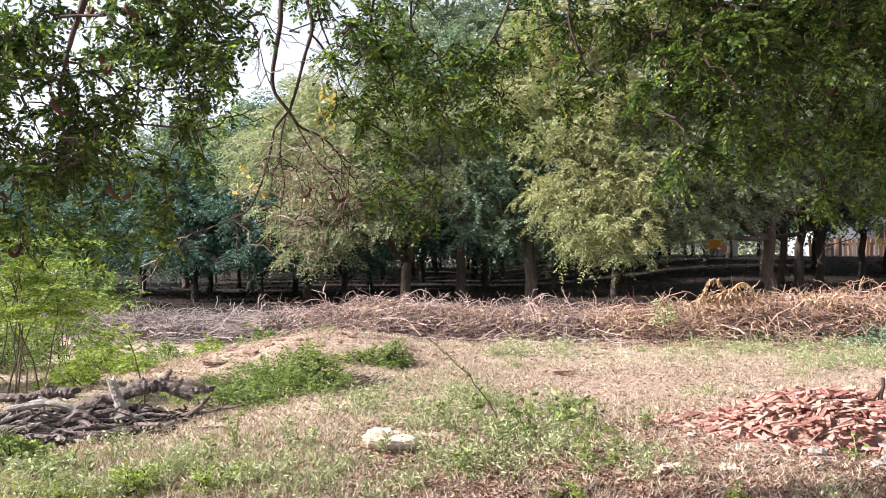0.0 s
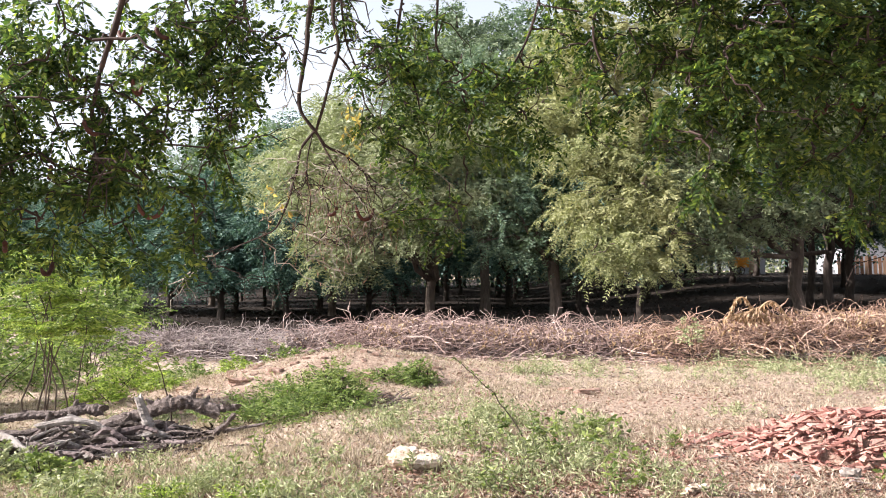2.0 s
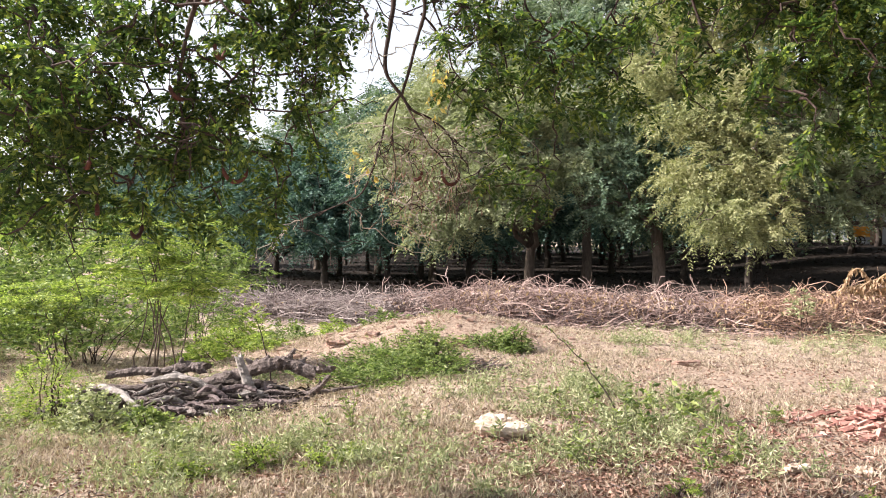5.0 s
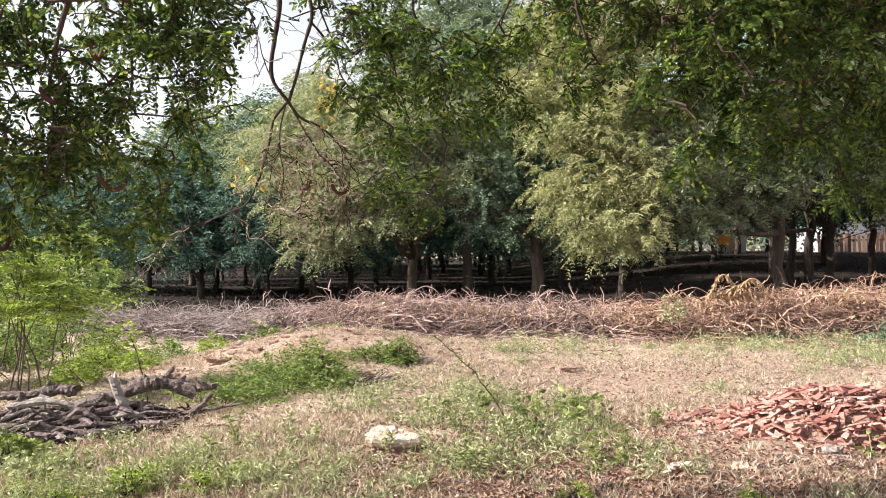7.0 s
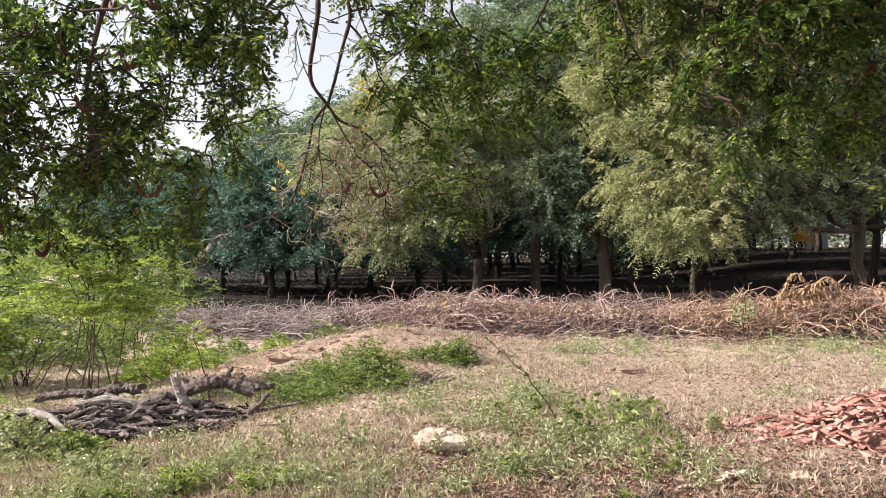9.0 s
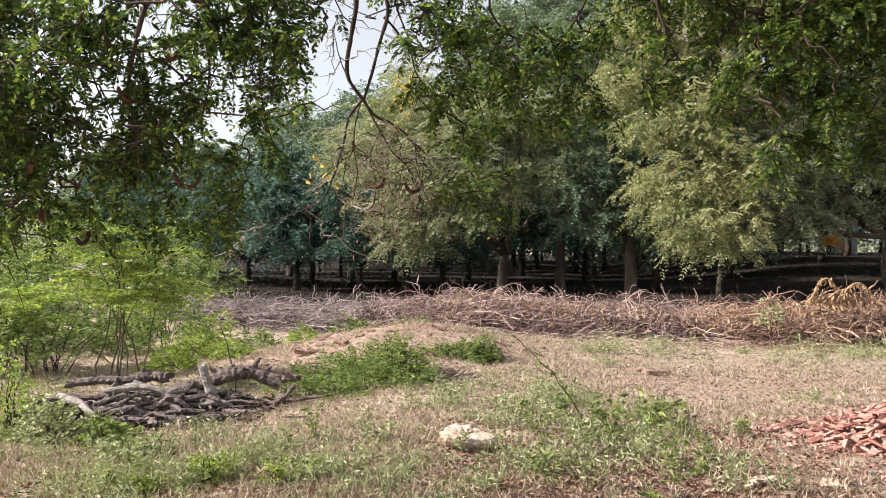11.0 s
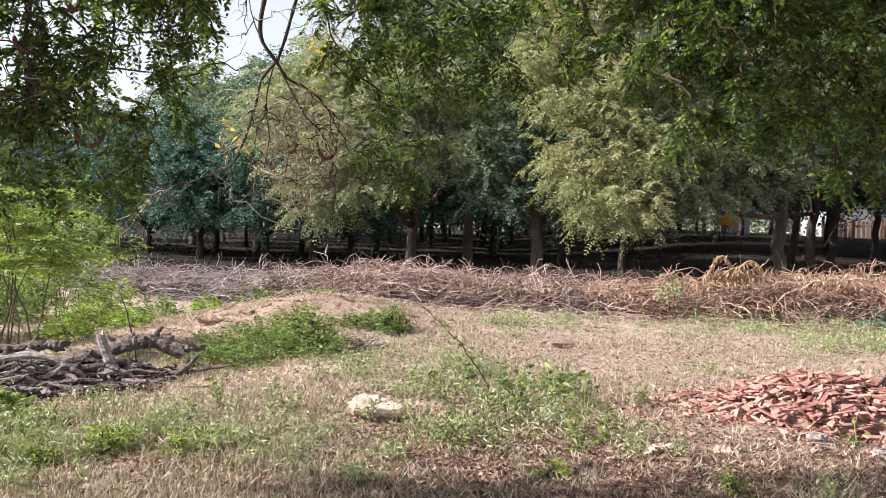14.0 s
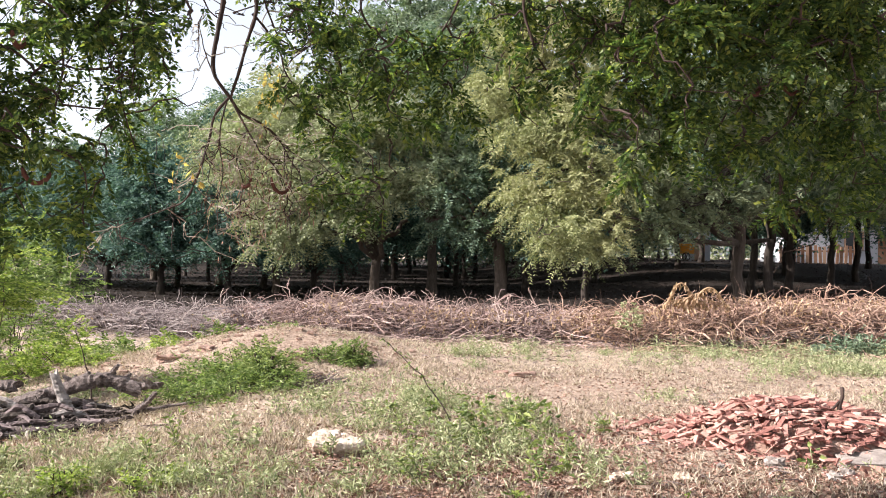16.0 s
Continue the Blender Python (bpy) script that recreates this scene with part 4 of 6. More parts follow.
def log_heap():
    rng = np.random.default_rng(4)

    def P(x, y, z, r):
        return (x, y, max(z, float(gz(x, y)) + 0.5 * r))
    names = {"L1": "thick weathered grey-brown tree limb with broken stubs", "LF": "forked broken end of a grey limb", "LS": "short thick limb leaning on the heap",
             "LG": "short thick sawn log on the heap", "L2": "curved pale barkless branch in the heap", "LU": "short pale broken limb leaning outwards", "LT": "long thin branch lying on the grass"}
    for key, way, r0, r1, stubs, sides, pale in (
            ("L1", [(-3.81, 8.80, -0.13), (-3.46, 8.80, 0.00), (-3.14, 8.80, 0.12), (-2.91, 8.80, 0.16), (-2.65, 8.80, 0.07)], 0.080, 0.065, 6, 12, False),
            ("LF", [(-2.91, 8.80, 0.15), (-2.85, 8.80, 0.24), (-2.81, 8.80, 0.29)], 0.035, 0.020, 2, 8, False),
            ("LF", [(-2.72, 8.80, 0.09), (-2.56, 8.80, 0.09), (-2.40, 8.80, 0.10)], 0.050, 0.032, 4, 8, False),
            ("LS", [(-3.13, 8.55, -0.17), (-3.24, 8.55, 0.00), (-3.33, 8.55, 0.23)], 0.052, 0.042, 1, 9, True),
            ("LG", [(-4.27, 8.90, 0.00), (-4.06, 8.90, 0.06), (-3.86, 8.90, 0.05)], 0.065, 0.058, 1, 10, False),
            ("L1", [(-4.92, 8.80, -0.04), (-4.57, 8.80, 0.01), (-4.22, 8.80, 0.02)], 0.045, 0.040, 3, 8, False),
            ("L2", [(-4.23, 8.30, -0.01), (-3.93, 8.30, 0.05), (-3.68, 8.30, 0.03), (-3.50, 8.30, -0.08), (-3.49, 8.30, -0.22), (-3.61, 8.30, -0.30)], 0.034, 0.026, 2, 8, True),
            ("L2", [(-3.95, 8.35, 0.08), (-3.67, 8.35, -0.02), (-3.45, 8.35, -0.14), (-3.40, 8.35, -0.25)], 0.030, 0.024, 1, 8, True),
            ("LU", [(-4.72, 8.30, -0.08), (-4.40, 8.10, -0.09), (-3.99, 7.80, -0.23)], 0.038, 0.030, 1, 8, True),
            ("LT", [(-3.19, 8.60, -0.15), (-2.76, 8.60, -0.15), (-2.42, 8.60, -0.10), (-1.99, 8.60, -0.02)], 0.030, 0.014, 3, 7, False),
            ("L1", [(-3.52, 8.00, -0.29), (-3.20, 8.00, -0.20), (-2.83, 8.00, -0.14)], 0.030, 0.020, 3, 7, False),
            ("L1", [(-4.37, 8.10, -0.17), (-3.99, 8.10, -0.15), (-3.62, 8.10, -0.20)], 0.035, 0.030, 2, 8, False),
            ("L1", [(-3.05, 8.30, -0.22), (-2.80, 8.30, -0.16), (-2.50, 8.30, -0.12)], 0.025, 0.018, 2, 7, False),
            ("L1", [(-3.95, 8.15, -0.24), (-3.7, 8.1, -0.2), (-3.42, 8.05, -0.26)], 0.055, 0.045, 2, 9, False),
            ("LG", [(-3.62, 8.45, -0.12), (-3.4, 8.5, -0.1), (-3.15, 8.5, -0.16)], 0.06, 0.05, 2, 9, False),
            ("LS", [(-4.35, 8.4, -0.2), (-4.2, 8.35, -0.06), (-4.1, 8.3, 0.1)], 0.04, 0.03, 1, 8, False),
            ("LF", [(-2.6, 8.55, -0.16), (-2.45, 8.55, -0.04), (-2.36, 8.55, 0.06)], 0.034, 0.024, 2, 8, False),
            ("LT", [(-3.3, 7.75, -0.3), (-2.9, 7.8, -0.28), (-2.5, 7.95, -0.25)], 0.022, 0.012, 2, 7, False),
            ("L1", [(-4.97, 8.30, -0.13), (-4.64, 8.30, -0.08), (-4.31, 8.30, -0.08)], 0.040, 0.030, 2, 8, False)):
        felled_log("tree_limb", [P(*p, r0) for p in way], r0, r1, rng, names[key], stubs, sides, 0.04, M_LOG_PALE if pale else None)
    for i in range(190):
        x, y = rng.uniform(-5.1, -2.8), rng.uniform(7.8, 9.0)
        a, long = rng.normal(0.05, 0.6), rng.uniform(0.2, 0.7)
        pile = 0.32 * max(0.08, 1 - ((x + 3.95) / 1.25) ** 2) * max(0.15, 1 - ((y - 8.45) / 0.7) ** 2)
        z = rng.uniform(0.0, pile)
        c, s = long / 2 * math.cos(a), long / 2 * math.sin(a)
        r = rng.uniform(0.009, 0.038)
        ends = [(x - c, y - s, z * rng.uniform(0.2, 1)), (x + rng.normal(0, 0.03), y + rng.normal(0, 0.03), z + rng.uniform(-0.01, 0.03)), (x + c, y + s, z * rng.uniform(0.4, 1))]
        felled_log("dead_branch", [P(u, v, float(gz(u, v)) + w, r) for u, v, w in ends], r, r * rng.uniform(0.4, 0.9), rng,
                   "thin weathered dead branch in the heap", int(rng.integers(0, 3)), 6, 0.08, M_LOG_PALE if i % 8 == 0 else M_BARK_DARK if i % 3 == 1 else M_STICK_DARK if i % 3 == 2 else None)
    for i in range(34):
        x, y = rng.uniform(-4.6, -1.9), rng.uniform(7.4, 9.2)
        a, long = rng.normal(0, 0.9), rng.uniform(0.12, 0.45)
        felled_log("dead_branch", [P(x, y, float(gz(x, y)) + 0.012, 0.009), P(x + long * math.cos(a), y + long * math.sin(a), float(gz(x, y)) + 0.03, 0.009)], 0.009, 0.005, rng, "broken stick lying on the grass", 1, 5)
    # scraps and chips, near black to paint the shade between the limbs
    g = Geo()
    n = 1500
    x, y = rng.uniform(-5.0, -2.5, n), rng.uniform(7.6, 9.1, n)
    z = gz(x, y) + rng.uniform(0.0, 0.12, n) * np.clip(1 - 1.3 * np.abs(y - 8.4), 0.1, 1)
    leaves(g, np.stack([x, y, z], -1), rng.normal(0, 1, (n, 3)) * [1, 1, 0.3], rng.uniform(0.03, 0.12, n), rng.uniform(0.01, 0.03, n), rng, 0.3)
    tagged(part("shade_debris", g, M_SHADE_LITTER), "small chips coloured dark as the shade under the felled branches", "debris", kind="stuff")


log_heap()


# ---- heap of broken clay tiles ----
def tile_heap():
    rng = np.random.default_rng(9)
    cx, cy = 3.38, 7.2
    rx, ry, top = 1.13, 0.75, 0.31

    def hz(x, y):
        q = ((x - cx) / rx) ** 2 + ((y - cy) / ry) ** 2
        return float(gz(x, y)) + top * max(0.0, 1 - q) ** 0.8
    heap = thing("tile_heap", (0, 0, 0), "heap of broken red clay tiles and bricks", "rubble heap")
    n = 40
    g = Geo()
    u = np.linspace(-1.1, 1.1, n)
    X, Y = np.meshgrid(cx + u * rx, cy + u * ry)
    Z = np.array([[hz(a, b) - 0.035 for a, b in zip(r, s)] for r, s in zip(X, Y)]) + rng.normal(0, 0.012, X.shape)
    i = (np.arange(n - 1)[:, None] * n + np.arange(n - 1)[None]).ravel()
    g.add(np.stack([X, Y, Z], -1).reshape(-1, 3), np.concatenate([np.stack([i, i + 1, i + n + 1], -1), np.stack([i, i + n + 1, i + n], -1)]))
    ob = part("crumbled_core", g, M_RUBBLE, heap, "crumbled reddish clay and earth")
    shapes = []
    for k in range(14):
        sx, sy, sz = rng.uniform(0.12, 0.3), rng.uniform(0.03, 0.055), rng.uniform(0.01, 0.016)
        m = int(rng.integers(4, 7))
        ang = np.sort(rng.uniform(0, 2 * np.pi, m)) if k % 3 == 0 else np.array([0.5, 2.6, 3.65, 5.75]) + rng.normal(0, 0.12, 4)
        m = len(ang)
        ring = np.stack([np.cos(ang) * sx * 0.58, np.sin(ang) * sy * 0.9], -1)
        v = np.concatenate([np.c_[ring, np.full(m, -sz / 2)], np.c_[ring * 0.96, np.full(m, sz / 2)]])
        v += rng.normal(0, 0.003, v.shape)
        f = []
        for j in range(m):
            q = (j + 1) % m
            f += [(j, q, m + q), (j, m + q, m + j)]
        for j in range(1, m - 1):
            f += [(0, j + 1, j), (m, m + j, m + j + 1)]
        g = Geo()
        g.add(v, f)
        shapes.append(g.mesh("tile_shard", M_BRICK))
    for k in range(290):
        if k < 240:
            a, q = rng.uniform(0, 2 * math.pi), math.sqrt(rng.random()) * 1.03
        else:
            a, q = rng.uniform(0, 2 * math.pi), rng.uniform(1.0, 1.45)
        x, y = cx + q * rx * math.cos(a), cy + q * ry * math.sin(a)
        b = part("tile_shard", shapes[int(rng.integers(0, 14))], M_BRICK, heap)
        tilt = 0.16 if q < 1 else 0.1
        turn = rng.normal(0.6, 0.22) if x < 3.5 + rng.normal(0, 0.15) else rng.normal(-0.75, 0.25)
        if k % 7 == 0:
            turn = rng.uniform(0, 6.28)
        b.location = (x, y, hz(x, y) + rng.uniform(0.0, 0.045))
        b.rotation_euler = (rng.normal(0.2, tilt), rng.normal(0, tilt), turn)
    rest = Geo()
    for k in range(560):
        me = shapes[int(rng.integers(0, 14))]
        co = np.array([v.co for v in me.vertices])
        tri = np.array([p.vertices for p in me.polygons])
        a, q = rng.uniform(0, 2 * math.pi), math.sqrt(rng.random()) * 1.08
        x, y = cx + q * rx * math.cos(a), cy + q * ry * math.sin(a)
        turn = np.array(Euler((rng.normal(0.1, 0.3), rng.normal(0, 0.3), rng.normal(0.5, 0.6))).to_matrix())
        rest.add(co * 0.85 @ turn.T + [x, y, hz(x, y) + rng.uniform(-0.015, 0.03)], tri)
    tagged(part("shard_rubble", rest, M_BRICK_LOOSE, heap), kind="stuff")
    g = Geo()
    for k in range(900):
        a, q = rng.uniform(0, 2 * math.pi), rng.uniform(0.5, 1.6)
        x, y = cx - 0.25 + q * rx * math.cos(a), cy - 0.15 + q * ry * math.sin(a)
        p = np.array([x, y, hz(x, y) + 0.012])
        s = rng.uniform(0.012, 0.035)
        v = p + rng.normal(0, 1, (4, 3)) * s * np.array([1, 1, 0.5])
        g.add(v, [(0, 1, 2), (0, 2, 3), (0, 3, 1), (1, 3, 2)])
    ob = part("clay_gravel", g, M_BRICK_LOOSE, heap)
    tagged(ob, kind="stuff")
    # concrete slab and grey lumps at the foot of the heap
    bm = lump(rng, 0.9, 0.5, 0.07, 0.08, 4, 0.3, 0.08)
    s = new("concrete_slab", bm_mesh("concrete_slab", bm, M_CONCRETE))
    s.location = on_ground(3.78, 6.45, 0.05)
    s.rotation_euler = (0.1, -0.05, -0.25)
    tagged(s, "flat broken concrete slab beside the tile heap", "slab")
    for x, y, w in ((2.72, 6.18, 0.15), (3.16, 6.02, 0.1), (2.3, 6.1, 0.08), (3.3, 5.75, 0.09), (3.0, 5.9, 0.12)):
        bm = lump(rng, w * 0.75, w * 0.6, w * 0.5, 0.45, 4)
        s = new("stone", bm_mesh("stone", bm, M_CONCRETE))
        s.location = on_ground(x, y, w * 0.2)
        s.rotation_euler = (0, 0, rng.uniform(0, 6))
        tagged(s, "grey lump of broken concrete on the ground", "stone", "loose stones")
    # charred stub beside the tiles
    g = Geo()
    tube(g, [(0, 0, -0.1), (0.01, 0, 0.1), (0.05, 0.0, 0.22), (0.04, 0, 0.34)], [0.035, 0.03, 0.024, 0.028], 7)
    tube(g, [(0.04, 0, 0.18), (-0.08, 0.0, 0.05), (-0.2, 0, -0.02)], [0.02, 0.018, 0.012], 6)
    s = new("charred_stub", g.mesh("charred_stub", M_TWIG, True))
    s.location = (3.58, 7.0, hz(3.58, 7.0))
    s.scale = (0.6, 0.6, 0.6)
    tagged(s, "dark forked wooden stub standing in the tile heap", "stump")


tile_heap()


# ---- stones ----
def stones():
    rng = np.random.default_rng(17)
    # a split slab: a jagged, tilted top over an undercut foot, with a crack across it
    bm = bmesh.new()
    rim = []
    for k in range(22):
        a = 2 * math.pi * k / 22
        q = 1 + 0.1 * math.cos(3 * a + 0.6) + rng.normal(0, 0.07)
        rim.append((0.215 * q * math.cos(a), 0.165 * q * math.sin(a)))
    rings = []
    for scale, z in ((0.3, 0.068), (0.62, 0.07), (0.9, 0.062), (1.0, 0.035), (0.97, -0.005), (0.84, -0.04), (0.72, -0.1)):
        rings.append([bm.verts.new((x * scale, y * scale, z + rng.normal(0, 0.005))) for x, y in rim])
    cap = bm.verts.new((0, 0, 0.066))
    for k in range(22):
        j = (k + 1) % 22
        bm.faces.new((cap, rings[0][k], rings[0][j]))
        for lo, hi in zip(rings, rings[1:]):
            bm.faces.new((lo[k], hi[k], hi[j], lo[j]))
    bmesh.ops.triangulate(bm, faces=bm.faces[:])
    bmesh.ops.subdivide_edges(bm, edges=bm.edges[:], cuts=2, use_grid_fill=True)
    for v in bm.verts:
        k = noise.noise(v.co * 9) * 0.012 + noise.noise(v.co * 30) * 0.006 + abs(noise.noise(v.co * 17 + Vector((7, 3, 1)))) * 0.009
        v.co += Vector((v.co.x * 1.5, v.co.y * 1.5, v.co.z)).normalized() * k
        if abs(v.co.x - 0.03 - 0.35 * v.co.y - 0.02 * math.sin(40 * v.co.y)) < 0.009 and v.co.z > 0:
            v.co.z -= 0.03
    bmesh.ops.recalc_face_normals(bm, faces=bm.faces[:])
    s = new("limestone_block", bm_mesh("limestone_block", bm, M_ROCK))
    s.location = on_ground(-0.43, 6.5, 0.062)
    s.rotation_euler = (0.2, 0.08, 0.15)
    s.scale = (0.92, 0.9, 0.74)
    tagged(s, "pale limestone block with a flat top in the grass", "stone", "loose stones")
    for x, y, w, d, m, lab in ((1.55, 5.85, 0.17, 0.1, M_ROCK, "pale broken stone lying in leaf litter"), (1.95, 5.85, 0.1, 0.07, M_ROCK, "pale broken stone lying in leaf litter"),
                               (1.2, 5.65, 0.09, 0.05, M_ROCK, "small pale stone in leaf litter"), (-3.35, 9.7, 0.12, 0.1, M_ROCK, "pale stone behind the felled branches"),
                               (1.45, 10.4, 0.34, 0.1, M_RUBBLE, "reddish clod of earth in dry grass"), (-3.05, 11.35, 0.26, 0.14, M_RUBBLE, "clod of earth on the soil mound"),
                               (-2.6, 11.5, 0.2, 0.12, M_RUBBLE, "clod of earth on the soil mound"), (-1.35, 11.0, 0.3, 0.14, M_RUBBLE, "clod of earth on the soil mound"),
                               (-3.7, 11.0, 0.18, 0.1, M_RUBBLE, "clod of earth on the soil mound"), (1.2, 10.6, 0.2, 0.07, M_RUBBLE, "reddish clod of earth in dry grass")):
        bm = lump(rng, w * 0.85, d, d * 0.6, 0.45, 4)
        s = new("stone", bm_mesh("stone", bm, m))
        s.location = on_ground(x, y, d * 0.16)
        s.rotation_euler = (0, 0, rng.uniform(-0.5, 0.5))
        tagged(s, lab, "stone", "loose stones")
    for i in range(130):
        x, y = rng.uniform(-4.2, 0.4), rng.uniform(9.8, 12.6)
        w = rng.uniform(0.025, 0.1)
        bm = lump(rng, w, w, w * 0.6, 0.25, 1)
        s = new("clod", bm_mesh("clod", bm, M_RUBBLE))
        s.location = on_ground(x, y, w * 0.1)
        tagged(s, "small clod of reddish earth on the mound", "clod", "clods on the mound")


stones()


# ---- bushes and saplings ----
def bush(name, at, rx, ry, h, count, rng, leaf, label, size=0.16, leaflet=0.04, width=0.016, pairs=7, stems=8, low=0.0, group="green bushes", wood=None, category="bush", fan=0.85):
    """Stems that fan out from one root, each spray a feathery leaf."""
    b = thing(name, at, label, category, group)
    for k in range(stems):
        g = Geo()
        a = rng.uniform(0, 2 * math.pi)
        q = rng.uniform(0.2, 1) * fan
        e = np.array([rx * q * math.cos(a), ry * q * math.sin(a), h * rng.uniform(0.6, 0.98)])
        path = bend((rng.normal(0, 0.05 + 0.05 * h), rng.normal(0, 0.05 + 0.05 * h), -0.05), e, rng, 7, 0.1, 0.05)
        tube(g, path, np.linspace(0.007 + 0.002 * h, 0.003, 7), 5, False)
        part("stem", g, wood or M_TWIG, b)
    g = Geo()
    d = unit(rng.normal(0, 1, (count, 3)))
    d[:, 2] = np.abs(d[:, 2])
    rad = rng.random(count) ** 0.33
    clump = 1 + 0.25 * np.sin(4 * d[:, 0] + 3 * d[:, 1] + at[0]) + 0.15 * np.sin(9 * d[:, 1] - 5 * d[:, 0])
    p = d * rad[:, None] * clump[:, None] * [rx, ry, h * (1 - low)]
    p[:, 2] += h * low
    way = d * [1, 1, 0.5] + rng.normal(0, 0.4, (count, 3)) + [0, 0, 0.15]
    fronds(g, p, way, size * rng.uniform(0.6, 1.2, count), pairs, leaflet, width, rng, 0.3)
    part("foliage", g, leaf, b)
    return b


def feathery_sapling(at, h, reach, stems, branches, rng, leaf, label):
    """Slender stems from one root, with level sprays of finely divided leaves in storeys."""
    tree = thing("sapling", at, label, "sapling", "saplings")
    nodes = []
    for k in range(stems):
        a, q = rng.uniform(0, 2 * math.pi), rng.uniform(0.1, 0.5)
        e = np.array([reach * q * math.cos(a), 0.7 * reach * q * math.sin(a), h * rng.uniform(0.7, 1.0)])
        path = bend((rng.normal(0, 0.2), rng.normal(0, 0.14), -0.05), e, rng, 9, 0.06, 0.03)
        g = Geo()
        tube(g, path, np.linspace(0.012, 0.004, 9), 5, False)
        part("stem", g, M_BARK, tree, smooth=True)
        nodes.append(path[5:])
    nodes = np.concatenate(nodes)
    foliage, twig = Geo(), Geo()
    for k in range(branches):
        s = nodes[rng.integers(0, len(nodes))]
        a = rng.uniform(0, 2 * math.pi)
        long = reach * rng.uniform(0.35, 0.85)
        e = s + np.array([math.cos(a) * long, math.sin(a) * long * 0.8, long * rng.uniform(-0.1, 0.28)])
        path = bend(s, e, rng, 9, 0.08, 0.07)
        tube(twig, path, np.linspace(0.005, 0.002, 9), 3, False)
        n = 15
        i = np.linspace(2, 8, n)
        pos = np.stack([np.interp(i, np.arange(9), path[:, c]) for c in range(3)], -1)
        tan = unit(e - s)
        side = unit(np.cross(tan, [0, 0, 1.0]))
        out = side * np.where(np.arange(n) % 2 == 0, 1, -1)[:, None] + tan * 0.7 + rng.normal(0, 0.15, (n, 3))
        fronds(foliage, pos, out, rng.uniform(0.18, 0.3, n), 8, 0.052, 0.019, rng, 0.2)
    tagged(part("branchlet_mass", twig, M_GREENSTEM, tree), kind="stuff")
    part("foliage", foliage, leaf, tree)
    return tree


